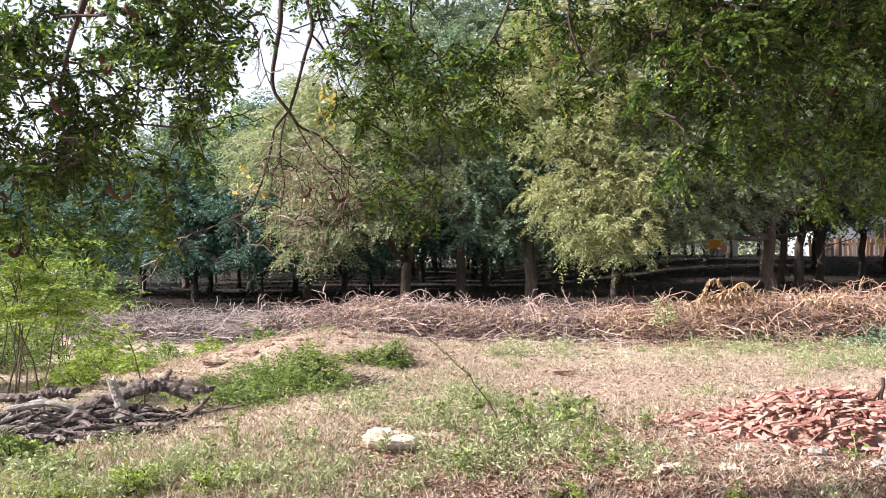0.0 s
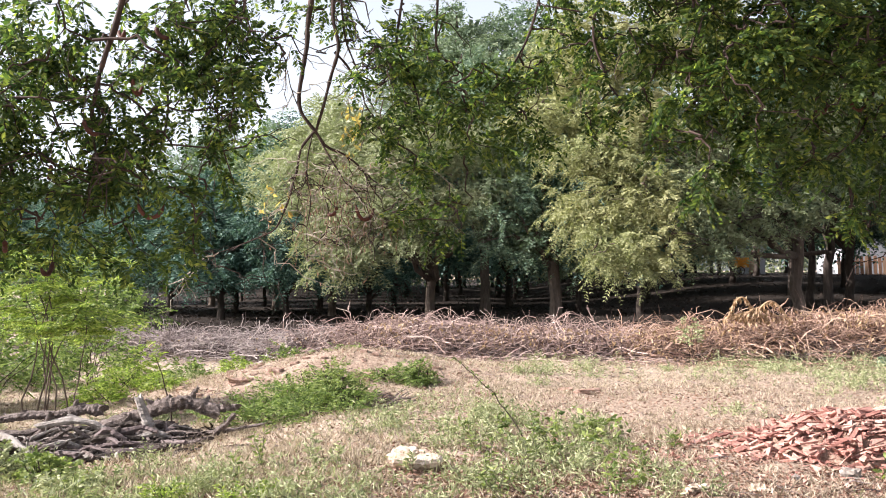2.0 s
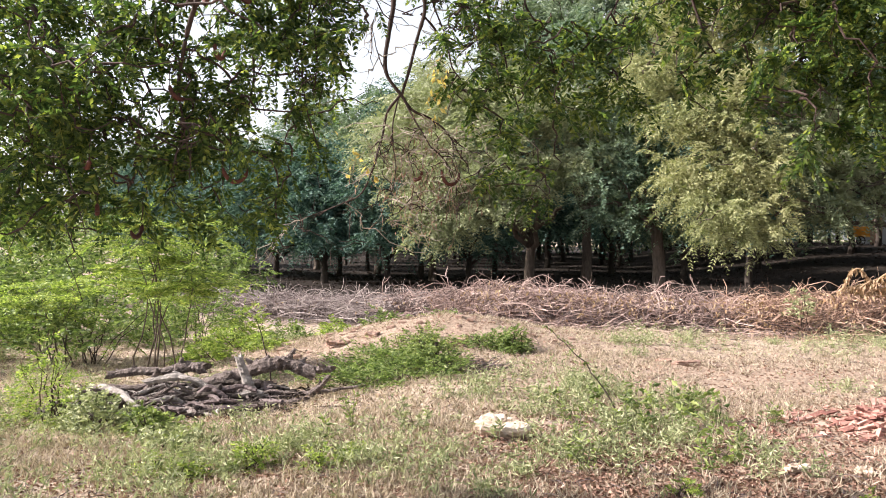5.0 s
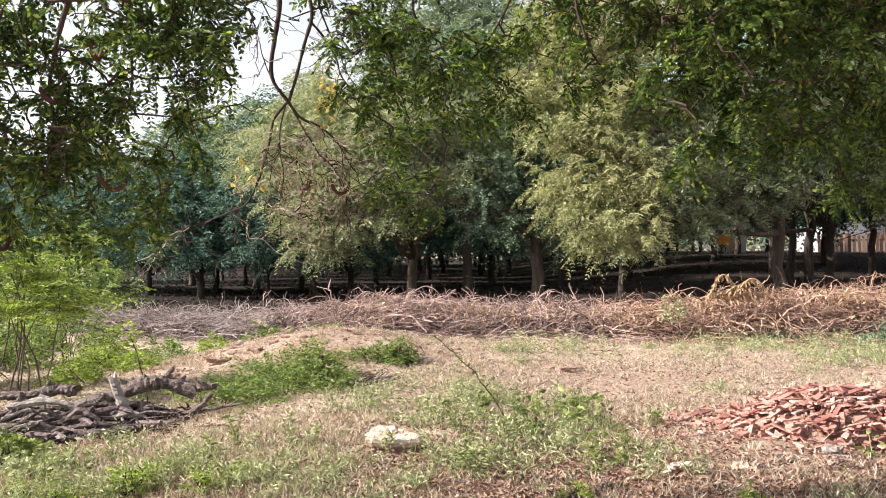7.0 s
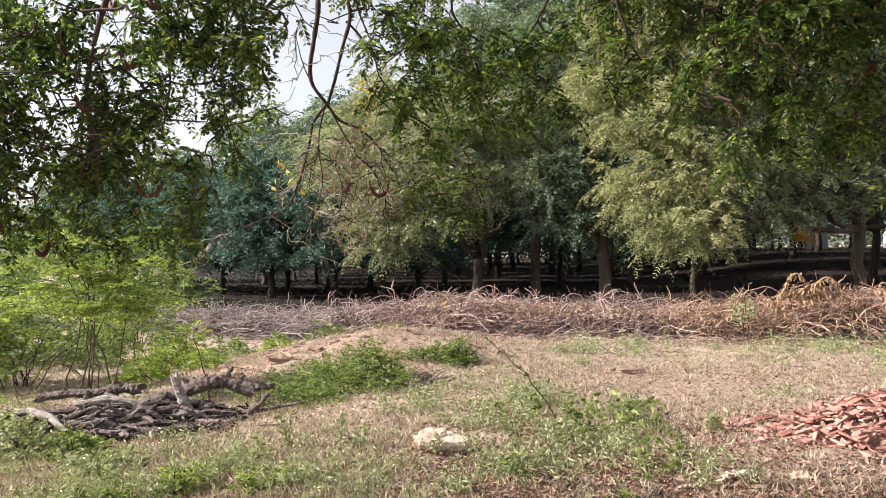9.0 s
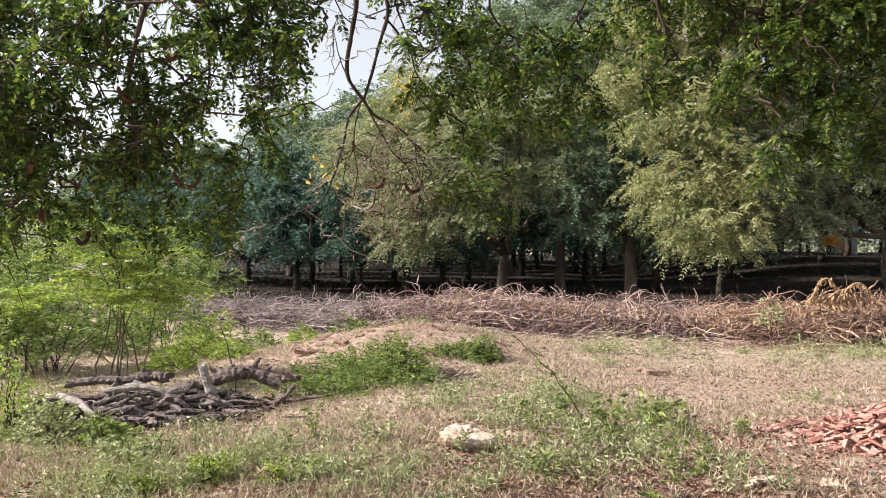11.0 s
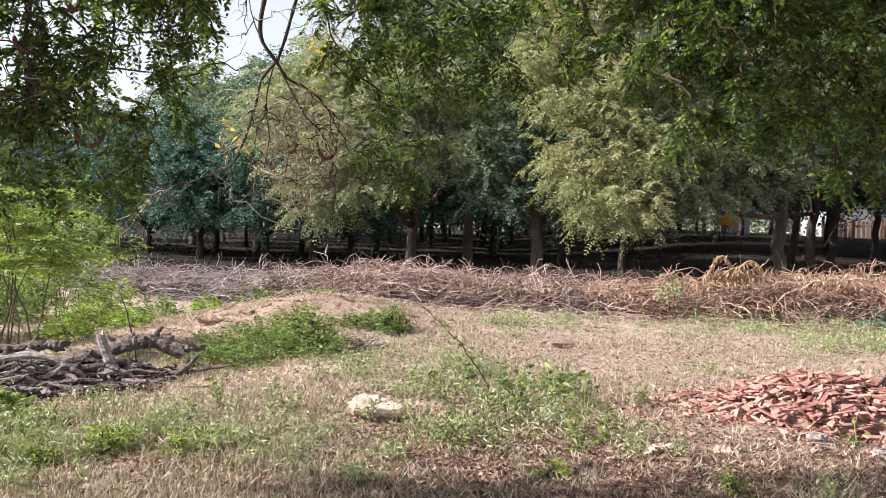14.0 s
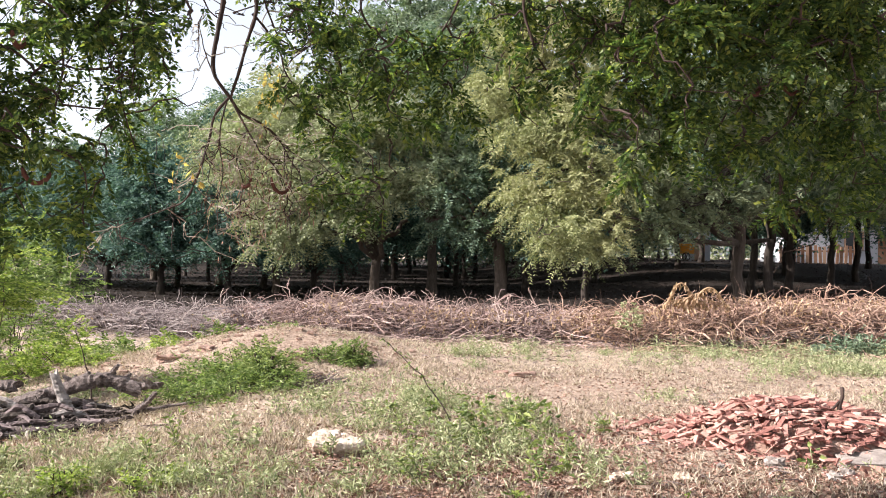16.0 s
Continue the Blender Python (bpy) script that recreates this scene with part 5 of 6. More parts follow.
def plants():
    rng = np.random.default_rng(31)
    # feathery sapling on the left with slender stems
    feathery_sapling(on_ground(-5.1, 10.2), 2.1, 1.15, 8, 42, rng, M_LEAF_BRIGHT, "bright feathery green sapling with slender bare stems")
    feathery_sapling(on_ground(-6.9, 10.9), 1.25, 1.1, 8, 24, rng, M_LEAF_BRIGHT, "bright feathery green sapling beside the taller one")
    bush("sapling", on_ground(-6.6, 11.2), 1.2, 1.0, 1.1, 150, rng, M_LEAF_BUSH, "feathery green sapling beyond the felled branches", 0.34, 0.075, 0.032, 8, 9, 0.3, "saplings", category="sapling")
    bush("sapling", on_ground(-8.2, 10.8), 1.4, 1.1, 1.0, 260, rng, M_LEAF_BUSH, "feathery green sapling beyond the felled branches", 0.34, 0.08, 0.035, 8, 8, 0.2, "saplings", category="sapling")
    bush("sapling", on_ground(-6.1, 13.6), 0.8, 0.7, 0.9, 240, rng, M_LEAF_BUSH, "green sapling behind the others", 0.24, 0.055, 0.02, 8, 8, 0.3, "saplings", category="sapling")
    for x, y, r, h, n in ((-9.6, 13.5, 1.5, 1.6, 520), (-11.5, 17.0, 1.8, 1.8, 560), (-8.6, 18.5, 1.4, 1.3, 420), (-13.5, 22.0, 2.2, 2.4, 600), (-11.0, 24.5, 1.8, 2.0, 460), (-17.0, 27.0, 2.6, 2.6, 560), (-15.5, 19.0, 2.0, 2.0, 520)):
        bush("bush", on_ground(x, y), r, r, h, n, rng, M_LEAF_BUSH, "tall green thicket at the edge of the field", 0.4, 0.1, 0.045, 8, 7)
    # low regrowth on the soil mound
    L = "low spreading green bush on the soil mound"
    for x, y, rx, ry, h, n in ((-2.12, 9.35, 0.34, 0.28, 0.2, 200), (-1.82, 9.55, 0.34, 0.3, 0.3, 270), (-1.48, 9.65, 0.3, 0.3, 0.34, 260), (-2.44, 9.6, 0.3, 0.26, 0.2, 150),
                               (-1.72, 10.05, 0.4, 0.3, 0.36, 240), (-2.2, 10.1, 0.35, 0.3, 0.24, 160), (-1.28, 9.5, 0.2, 0.2, 0.24, 90), (-2.75, 9.5, 0.28, 0.25, 0.13, 80),
                               (-1.95, 8.95, 0.3, 0.24, 0.16, 150), (-1.6, 9.05, 0.28, 0.24, 0.22, 170), (-1.3, 9.2, 0.22, 0.2, 0.2, 110), (-1.55, 9.75, 0.2, 0.2, 0.42, 120), (-2.35, 9.1, 0.28, 0.22, 0.12, 90)):
        core = h > 0.33
        bush("bush", on_ground(x, y), rx * (0.8 if core else 1), ry, h * (1.1 if core else rng.uniform(0.7, 1.1)), int(n * (0.6 if core else 0.45)), rng, M_LEAF_HERB if core else M_LEAF_BUSH,
             "dense dark green bush on the soil mound" if core else L, 0.23 if core else 0.26, 0.042, 0.016 if core else 0.014, 8, stems=14 if core else 8)
    bush("bush", on_ground(-0.62, 10.85), 0.17, 0.16, 0.27, 230, rng, M_LEAF_BUSH, "small upright green bush casting a shadow on the soil", 0.13, 0.034, 0.013)
    bush("bush", on_ground(-0.98, 10.95), 0.36, 0.2, 0.14, 170, rng, M_LEAF_BUSH, L, 0.14, 0.034, 0.013)
    # bare forked sticks that reach out of the bush over the soil
    for k in range(14):
        x, y = rng.uniform(-1.5, -0.9), rng.uniform(9.3, 9.9)
        g = Geo()
        p = bend((0, 0, 0.0), (rng.uniform(0.15, 0.5), rng.normal(0, 0.1), rng.uniform(0.02, 0.16)), rng, 6, 0.15)
        thick = 0.018 if k % 3 == 0 else 0.008
        tube(g, p, np.linspace(thick, thick * 0.4, 6), 6, False)
        tube(g, bend(p[3], p[3] + np.array([0.12, 0.0, 0.08]), rng, 4, 0.15), np.linspace(thick * 0.6, 0.002, 4), 4, False)
        o = new("dead_branch", g.mesh("dead_branch", M_LOG if k % 3 == 0 else M_STICK_DARK))
        o.location = on_ground(x, y)
        tagged(o, "thin dead twig lying at the edge of the low bush", "branch", "twigs at the bush")
    # bare stub that stands in the bush
    g = Geo()
    tube(g, bend((0, 0, -0.05), (0.02, 0, 0.36), rng, 5, 0.05), [0.024, 0.02, 0.018, 0.018, 0.019], 7)
    first = new("stump", g.mesh("stump", M_TWIG, True))
    first.location = on_ground(-1.68, 10.1, 0.06)
    tagged(first, "thin dark cut stump standing in the low bush", "stump", "stumps in the bush")
    copy_thing(first, pose(*on_ground(-1.43, 9.6, -0.02), 4, -3, 70))
    # tufts along the foot of the windrow and on the left slope
    for x, y, r, h, n in ((-2.9, 13.7, 0.35, 0.3, 170), (-3.5, 13.0, 0.3, 0.16, 110), (-4.4, 13.4, 0.5, 0.26, 180), (-4.3, 12.0, 0.35, 0.14, 120), (-5.0, 12.2, 0.5, 0.3, 220),
                          (-4.9, 11.2, 0.4, 0.2, 160), (-5.6, 14.4, 0.6, 0.5, 260), (-6.8, 13.2, 0.8, 0.6, 380), (-7.6, 15.0, 0.8, 0.7, 380), (-3.7, 10.5, 0.22, 0.12, 70), (-1.9, 13.8, 0.35, 0.2, 120)):
        bush("bush", on_ground(x, y), r, r * 0.8, h, n, rng, M_LEAF_BRIGHT if rng.random() < 0.5 else M_LEAF_BUSH, "low green weedy bush on the slope", 0.15, 0.045, 0.02, 6, 5)
    bush("bush", on_ground(6.9, 13.2), 0.6, 0.4, 0.3, 260, rng, M_LEAF_MID, "dark green bush at the foot of the dead branches", 0.16, 0.05, 0.024, 6, 5)
    bush("bush", on_ground(3.55, 13.75), 0.16, 0.15, 0.8, 46, rng, M_WEED, "slim green plant growing among dead branches", 0.14, 0.045, 0.024, 5, 4, 0.45)
    # plants in the foreground
    bush("bush", on_ground(-1.95, 5.4), 0.11, 0.1, 0.2, 110, rng, M_LEAF_BRIGHT, "small bright green feathery plant", 0.09, 0.024, 0.01)
    for x, y, r, h, n in ((-1.5, 5.35, 0.09, 0.12, 46), (-1.32, 5.5, 0.08, 0.1, 40), (-2.55, 5.35, 0.16, 0.13, 70), (-2.3, 5.2, 0.1, 0.12, 50), (1.75, 5.0, 0.07, 0.12, 34), (0.75, 5.15, 0.08, 0.1, 34)):
        bush("bush", on_ground(x, y), r, r, h, n, rng, M_LEAF_BRIGHT, "small yellow-green weed among fallen leaves", 0.07, 0.026, 0.013, 4, 5)
    bush("bush", on_ground(-2.95, 6.25), 0.22, 0.2, 0.16, 90, rng, M_WEED, "grey-green weed with broad leaves", 0.13, 0.04, 0.026, 4)
    bush("bush", on_ground(-3.45, 6.9), 0.24, 0.2, 0.2, 110, rng, M_LEAF_HERB, "dark green weed beside the felled branches", 0.13, 0.045, 0.03, 4)
    bush("bush", on_ground(-4.1, 7.2), 0.4, 0.3, 0.3, 220, rng, M_WEED, "grey-green weed beside the felled branches", 0.14, 0.04, 0.026, 5)
    bush("bush", on_ground(-4.9, 7.6), 0.5, 0.4, 0.75, 300, rng, M_LEAF_BRIGHT, "feathery green weed beside the felled branches", 0.16, 0.035, 0.014, 6)
    # broad-leaved weeds
    for x, y, h, n in ((0.9, 7.05, 0.36, 34), (0.78, 7.25, 0.22, 26), (1.02, 6.9, 0.24, 30), (1.08, 6.15, 0.22, 30), (1.2, 6.05, 0.16, 22), (3.35, 5.7, 0.25, 24), (0.6, 7.3, 0.2, 26), (3.0, 6.15, 0.16, 16), (1.25, 7.2, 0.26, 36), (1.1, 7.45, 0.2, 34), (0.3, 7.5, 0.24, 36), (0.55, 7.4, 0.26, 36), (0.75, 7.7, 0.22, 30)):
        w = thing("broadleaf_weed", on_ground(x, y), "small weed with broad bright green leaves", "weed", "broad-leaved weeds")
        g = Geo()
        st = bend((0, 0, -0.02), (rng.normal(0, 0.03), rng.normal(0, 0.03), h), rng, 6, 0.08)
        tube(g, st, 0.004, 4, False)
        part("stem", g, M_WEED, w)
        g = Geo()
        i = rng.integers(1, 6, n)
        leaves(g, st[i] + rng.normal(0, 0.035, (n, 3)) * [1, 1, 0.6], rng.normal(0, 1, (n, 3)) * [1, 1, 0.3] - [0, 0, 0.3], rng.uniform(0.04, 0.085, n), rng.uniform(0.028, 0.052, n), rng)
        part("foliage", g, M_LEAF_HERB, w)
    for k in range(44):
        x, y = rng.choice([-0.1, 0.35, 0.9, -1.4, 1.3, -2.6], p=[0.18, 0.22, 0.14, 0.22, 0.12, 0.12]) + rng.normal(0, 0.28), rng.uniform(5.6, 8.0)
        h = rng.uniform(0.12, 0.3)
        w = thing("tall_weed", on_ground(x, y), "upright grey-green weed with narrow leaves", "weed", "upright weeds")
        g, f = Geo(), Geo()
        for q in range(int(rng.integers(2, 5))):
            st = bend((rng.normal(0, 0.02), rng.normal(0, 0.02), -0.02), (rng.normal(0, 0.07), rng.normal(0, 0.07), h * rng.uniform(0.7, 1.1)), rng, 7, 0.1)
            tube(g, st, np.linspace(0.004, 0.002, 7), 4, False)
            n = int(rng.integers(12, 22))
            i = rng.integers(1, 7, n)
            leaves(f, st[i] + rng.normal(0, 0.006, (n, 3)), rng.normal(0, 1, (n, 3)) * [1, 1, 0.35] + [0, 0, 0.35], rng.uniform(0.035, 0.075, n), rng.uniform(0.012, 0.022, n), rng)
        part("stem", g, M_GREENSTEM, w)
        part("foliage", f, M_WEED if k % 3 else M_LEAF_HERB, w)
    # a thin arching cane
    cane = thing("thorny_cane", on_ground(0.5, 7.2), "thin arching thorny cane with sparse leaves", "shrub shoot")
    t = np.linspace(0, 1, 14)
    pts = np.stack([-0.62 * t ** 1.25, 0.12 * t, 0.02 + 0.86 * t - 0.12 * t ** 3], -1)
    g = Geo()
    tube(g, pts + rng.normal(0, 0.006, pts.shape), np.linspace(0.008, 0.003, 14), 5, False)
    part("stem", g, M_BARK, cane)
    g = Geo()
    i = rng.integers(1, 14, 80)
    leaves(g, pts[i], rng.normal(0, 1, (80, 3)), rng.uniform(0.015, 0.045, 80), 0.016, rng)
    fronds(g, pts[rng.integers(8, 14, 8)], rng.normal(0, 1, (8, 3)), 0.07, 5, 0.018, 0.008, rng)
    part("foliage", g, M_LEAF_BUSH, cane)
    # a bare upright shoot behind the felled branches
    g = Geo()
    tube(g, bend((0, 0, -0.1), (-0.22, 0, 0.8), rng, 6, 0.05), np.linspace(0.012, 0.004, 6), 4, False)
    o = new("dry_shoot", g.mesh("dry_shoot", M_TWIG))
    o.location = on_ground(-3.25, 9.4)
    tagged(o, "thin bare shoot behind the felled branches", "shoot")


plants()


def patchy(x, y, k=0.0):
    return 0.5 + 0.25 * np.sin(1.9 * x + 0.7 * y + k) + 0.25 * np.sin(0.8 * x - 2.3 * y + 2 * k) + 0.2 * np.sin(5.3 * x + 3.1 * y + k) * np.sin(4.1 * y - 2.2 * x)


def ground_cover():
    rng = np.random.default_rng(41)

    def spots(n, weight, y0=4.2, y1=14.2):
        y = y0 * (y1 / y0) ** rng.random(n * 4)
        x = rng.uniform(-0.85, 0.72, n * 4) * y
        keep = rng.random(n * 4) < np.clip(weight(x, y), 0, 1)
        x, y = x[keep][:n], y[keep][:n]
        return np.stack([x, y, gz(x, y)], -1)

    def bare(x, y):
        m = np.exp(-(((x + 2.2) / 2.4) ** 2 + ((y - 11.8) / 1.4) ** 2) ** 2)
        heap = np.exp(-(((x - 3.25) / 1.5) ** 2 + ((y - 7.0) / 1.0) ** 2) ** 3)
        return (1 - 0.5 * m) * (1 - heap)

    # dry grass in tufts
    c = spots(15000, lambda x, y: patchy(x, y) * bare(x, y) * (1 - 0.85 * np.exp(-(((x - 2.0) / 2.6) ** 2 + ((y - 5.4) / 2.0) ** 2))) * (1 - 0.45 * np.exp(-(((x - 3.6) / 2.4) ** 2 + ((y - 9.6) / 1.6) ** 2))))
    n = len(c)
    k = 9
    p = (c[:, None] + rng.normal(0, 0.03, (n, k, 3)) * [1, 1, 0]).reshape(-1, 3)
    g = Geo()
    way = rng.normal(0, 0.7, (n * k, 3)) * [1, 1, 0.3] + [0, 0, 0.8]
    leaves(g, p, way, rng.uniform(0.025, 0.1, n * k), 0.0075, rng, 0.2)
    tagged(part("dry_grass", g, M_STRAW), "short dry straw-coloured grass", "grass", kind="stuff")

    # green weeds in the grass
    def green(x, y):
        mid = 1.0 * np.exp(-(((x - 0.1) / 1.2) ** 2 + ((y - 7.7) / 1.1) ** 2))
        left = smooth01((-1.6 - x) / 2.5) * 0.3
        fore = np.exp(-(((x + 0.9) / 1.6) ** 2 + ((y - 5.9) / 1.0) ** 2)) * 0.5
        back = 0.5 * smooth01((y - 10.8) / 1.5) * smooth01((x + 0.2) / 1.0) + 2.2 * smooth01((y - 10.4) / 1.2) * smooth01((x - 3.0) / 1.6)
        return (mid + left + fore + back) * patchy(x, y, 1.3) * bare(x, y) * 0.9 + 0.008
    heart = spots(430, lambda x, y: green(x, y) * (1 - np.exp(-(((x + 0.43) / 0.4) ** 2 + ((y - 6.3) / 0.4) ** 2))))
    w = rng.integers(0, len(heart), 5200)
    r = rng.uniform(0.05, 0.2, len(heart))[w]
    c = heart[w] + rng.normal(0, 1, (5200, 3)) * r[:, None] * [1, 1, 0]
    loose = spots(2400, green)
    c = np.concatenate([c, loose])
    c[:, 2] = gz(c[:, 0], c[:, 1])
    tall = np.concatenate([rng.uniform(0.5, 1.3, len(heart))[w], np.full(len(loose), 0.5)])
    n, k = len(c), 9
    h = rng.uniform(0.05, 0.26, (n, 1, 1)) * tall[:, None, None]
    lean = rng.normal(0, 0.35, (n, 1, 3)) * [1, 1, 0] + [0, 0, 1]
    p = c[:, None] + lean * h * rng.random((n, k, 1)) + rng.normal(0, 0.014, (n, k, 3))
    g = Geo()
    leaves(g, p.reshape(-1, 3), rng.normal(0, 1, (n * k, 3)) * [1, 1, 0.6] + [0, 0, 0.55], rng.uniform(0.02, 0.075, n * k), rng.uniform(0.005, 0.017, n * k), rng)
    leaves(g, c, lean[:, 0], h[:, 0, 0] * 1.1, 0.004, rng)
    tagged(part("green_weeds", g, M_WEED), "low grey-green weeds growing in the dry grass", "weeds", kind="stuff")

    # fallen leaves and chaff
    def litter(x, y):
        return (1.0 * np.exp(-(((x - 1.6) / 3.0) ** 2 + ((y - 5.3) / 1.9) ** 2)) + 0.22 + 0.9 * smooth01((6.2 - y) / 1.3) * smooth01((x + 1.4) / 1.6)) * (0.4 + patchy(x, y, 2.2))
    c = spots(64000, litter)
    n = len(c)
    g = Geo()
    c[:, 2] += rng.uniform(0.004, 0.02, n)
    leaves(g, c, rng.normal(0, 1, (n, 3)) * [1, 1, 0.22], rng.uniform(0.016, 0.05, n), rng.uniform(0.012, 0.024, n), rng, 0.35)
    tagged(part("leaf_litter", g, M_LITTER), "dry fallen leaves and chaff on the soil", "leaf litter", kind="stuff")

    # broken dark twigs strewn over the open ground
    c = spots(1500, lambda x, y: 0.25 + litter(x, y) * 0.6)
    g = Geo()
    for p in c:
        a, long = rng.uniform(0, 6.28), rng.uniform(0.05, 0.26)
        q = p + np.array([math.cos(a), math.sin(a), 0]) * long
        q[2] = float(gz(q[0], q[1])) + rng.uniform(0.0, 0.03)
        tube(g, bend(p + [0, 0, 0.01], q + [0, 0, 0.01], rng, 4, 0.15), np.linspace(0.005, 0.002, 4), 3, False)
    tagged(part("twig_litter", g, M_STICK_DARK), "thin broken twigs strewn over the dry ground", "twigs", kind="stuff")

    # litter under the orchard, its colour sunk to near black as shade
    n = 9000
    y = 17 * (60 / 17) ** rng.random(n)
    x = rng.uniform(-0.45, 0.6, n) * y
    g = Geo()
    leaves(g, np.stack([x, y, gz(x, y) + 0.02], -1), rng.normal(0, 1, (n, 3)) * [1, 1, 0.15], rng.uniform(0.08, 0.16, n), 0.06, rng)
    tagged(part("leaf_litter", g, M_SHADE_LITTER), "brown fallen leaves under the orchard trees, darkened as painted shade", "leaf litter", kind="stuff")


ground_cover()


# ---- tree whose branches hang over the field ----
def overhang():
    rng = np.random.default_rng(51)
    tree = thing("overhanging_tree", on_ground(-6.8, 2.6), "large feathery-leaved tree whose branches hang low with brown pods", "tree")
    off = np.array(tree.location)

    def put(name, g, m, label="", smooth=False):
        for i, v in enumerate(g.v):
            g.v[i] = v - off.astype(np.float32)
        return part(name, g, m, tree, label, smooth)

    g = Geo()
    tube(g, bend((-6.8, 2.6, gz(-6.8, 2.6) - 0.1), (-6.2, 2.8, 3.2), rng, 8, 0.05), np.linspace(0.3, 0.2, 8), 12)
    put("trunk", g, M_BARK, smooth=True)
    limbs = [bend((-6.2, 2.8, 3.1), (-2.6, 4.2, 4.0), rng, 9, 0.08, 0.06), bend((-2.6, 4.2, 4.0), (1.2, 5.0, 4.1), rng, 9, 0.07, 0.03),
             bend((1.2, 5.0, 4.1), (5.4, 4.6, 3.7), rng, 9, 0.07, 0.03), bend((-6.2, 2.8, 3.1), (-4.2, 5.0, 3.7), rng, 8, 0.08, 0.05)]
    for i, path in enumerate(limbs):
        g = Geo()
        tube(g, path, np.linspace((0.16, 0.1, 0.07, 0.09)[i], (0.1, 0.07, 0.03, 0.04)[i], len(path)), 8)
        put("limb", g, M_BARK, smooth=True)

    twigs, leaf = Geo(), Geo()

    # the bare forked bough in the middle
    def bough(pts, r0, r1, name="branch", m=M_TWIG):
        pts = np.array(pts, float)
        t = np.linspace(0, len(pts) - 1, 4 * len(pts))
        fine = np.stack([np.interp(t, np.arange(len(pts)), pts[:, i]) for i in range(3)], -1)
        fine += np.cumsum(rng.normal(0, 0.0035, fine.shape), axis=0) * np.sin(np.linspace(0, np.pi, len(fine)))[:, None]
        for _ in range(2):
            fine[1:-1] = (fine[:-2] + 2 * fine[1:-1] + fine[2:]) / 4
        g = Geo()
        tube(g, fine, np.linspace(r0, r1, len(fine)) * 0.72 * (1 + rng.normal(0, 0.08, len(fine))), 6, False)
        put(name, g, m, smooth=True)
        return fine
    bough([(-0.78, 4.95, 4.05), (-0.89, 4.95, 3.23), (-0.92, 4.95, 2.97), (-0.93, 4.95, 2.77), (-0.96, 4.95, 2.61), (-0.98, 4.95, 2.44), (-0.89, 4.95, 2.32)], 0.024, 0.015)
    bough([(-0.57, 4.95, 4.05), (-0.78, 4.95, 3.26), (-0.82, 4.95, 2.97), (-0.78, 4.95, 2.79), (-0.83, 4.95, 2.61), (-0.86, 4.95, 2.44), (-0.89, 4.95, 2.32)], 0.020, 0.012)
    right = bough([(-0.89, 4.95, 2.32), (-0.84, 4.97, 2.23), (-0.74, 4.99, 2.19), (-0.68, 5.01, 2.14), (-0.61, 5.03, 2.06), (-0.56, 5.05, 1.98)], 0.014, 0.004)
    left = bough([(-0.90, 4.95, 2.32), (-0.98, 4.96, 2.23), (-1.00, 4.97, 2.09), (-1.04, 4.98, 1.96), (-1.09, 4.99, 1.82), (-1.14, 5.01, 1.73), (-1.24, 5.02, 1.69), (-1.41, 5.03, 1.64), (-1.52, 5.04, 1.61), (-1.62, 5.05, 1.55)], 0.012, 0.003)
    mid = bough([(-0.88, 4.95, 2.30), (-0.80, 4.95, 2.15), (-0.73, 4.95, 2.03), (-0.66, 4.95, 1.98), (-0.60, 4.95, 1.90), (-0.56, 4.95, 1.77)], 0.009, 0.003)
    inner = bough([(-0.91, 4.95, 2.30), (-0.94, 4.93, 2.18), (-0.96, 4.91, 2.08), (-0.92, 4.89, 1.91), (-0.94, 4.87, 1.75), (-0.92, 4.85, 1.56)], 0.007, 0.002)
    low = bough([(-0.80, 4.95, 2.13), (-0.86, 4.98, 1.99), (-0.81, 5.02, 1.83), (-0.86, 5.05, 1.66)], 0.005, 0.002)
    spur = bough([(-0.78, 4.95, 2.79), (-0.69, 4.97, 2.70), (-0.61, 4.99, 2.59), (-0.58, 5.01, 2.49), (-0.53, 5.03, 2.42), (-0.48, 5.05, 2.23)], 0.011, 0.003)
    spur2 = bough([(-0.75, 4.95, 3.17), (-0.71, 4.98, 2.85), (-0.64, 5.02, 2.67), (-0.60, 5.05, 2.58)], 0.010, 0.004)
    hook = bough([(-0.98, 4.95, 2.44), (-1.01, 4.92, 2.51), (-1.03, 4.90, 2.61), (-1.05, 4.88, 2.71), (-1.01, 4.85, 2.81)], 0.006, 0.002)
    for path, n in ((right, 18), (left, 20), (mid, 18), (inner, 16), (low, 12), (spur, 12), (spur2, 6), (hook, 6)):
        for _ in range(n):
            g = Geo()
            s = path[rng.integers(len(path) // 4, len(path))]
            e = s + np.array([rng.normal(0, 0.16), rng.normal(0, 0.1), -rng.uniform(-0.06, 0.3)])
            q = bend(s, e, rng, 9, 0.2)
            tube(g, q, np.linspace(0.0038, 0.0014, 9), 4, False)
            for k in (2, 4):
                e2 = q[k] + np.array([rng.normal(0, 0.09), rng.normal(0, 0.05), -rng.uniform(-0.05, 0.14)])
                tube(g, bend(q[k], e2, rng, 7, 0.2), np.linspace(0.0022, 0.001, 7), 3, False)
            put("twig", g, M_DEADTWIG if rng.random() < 0.55 else M_TWIG)
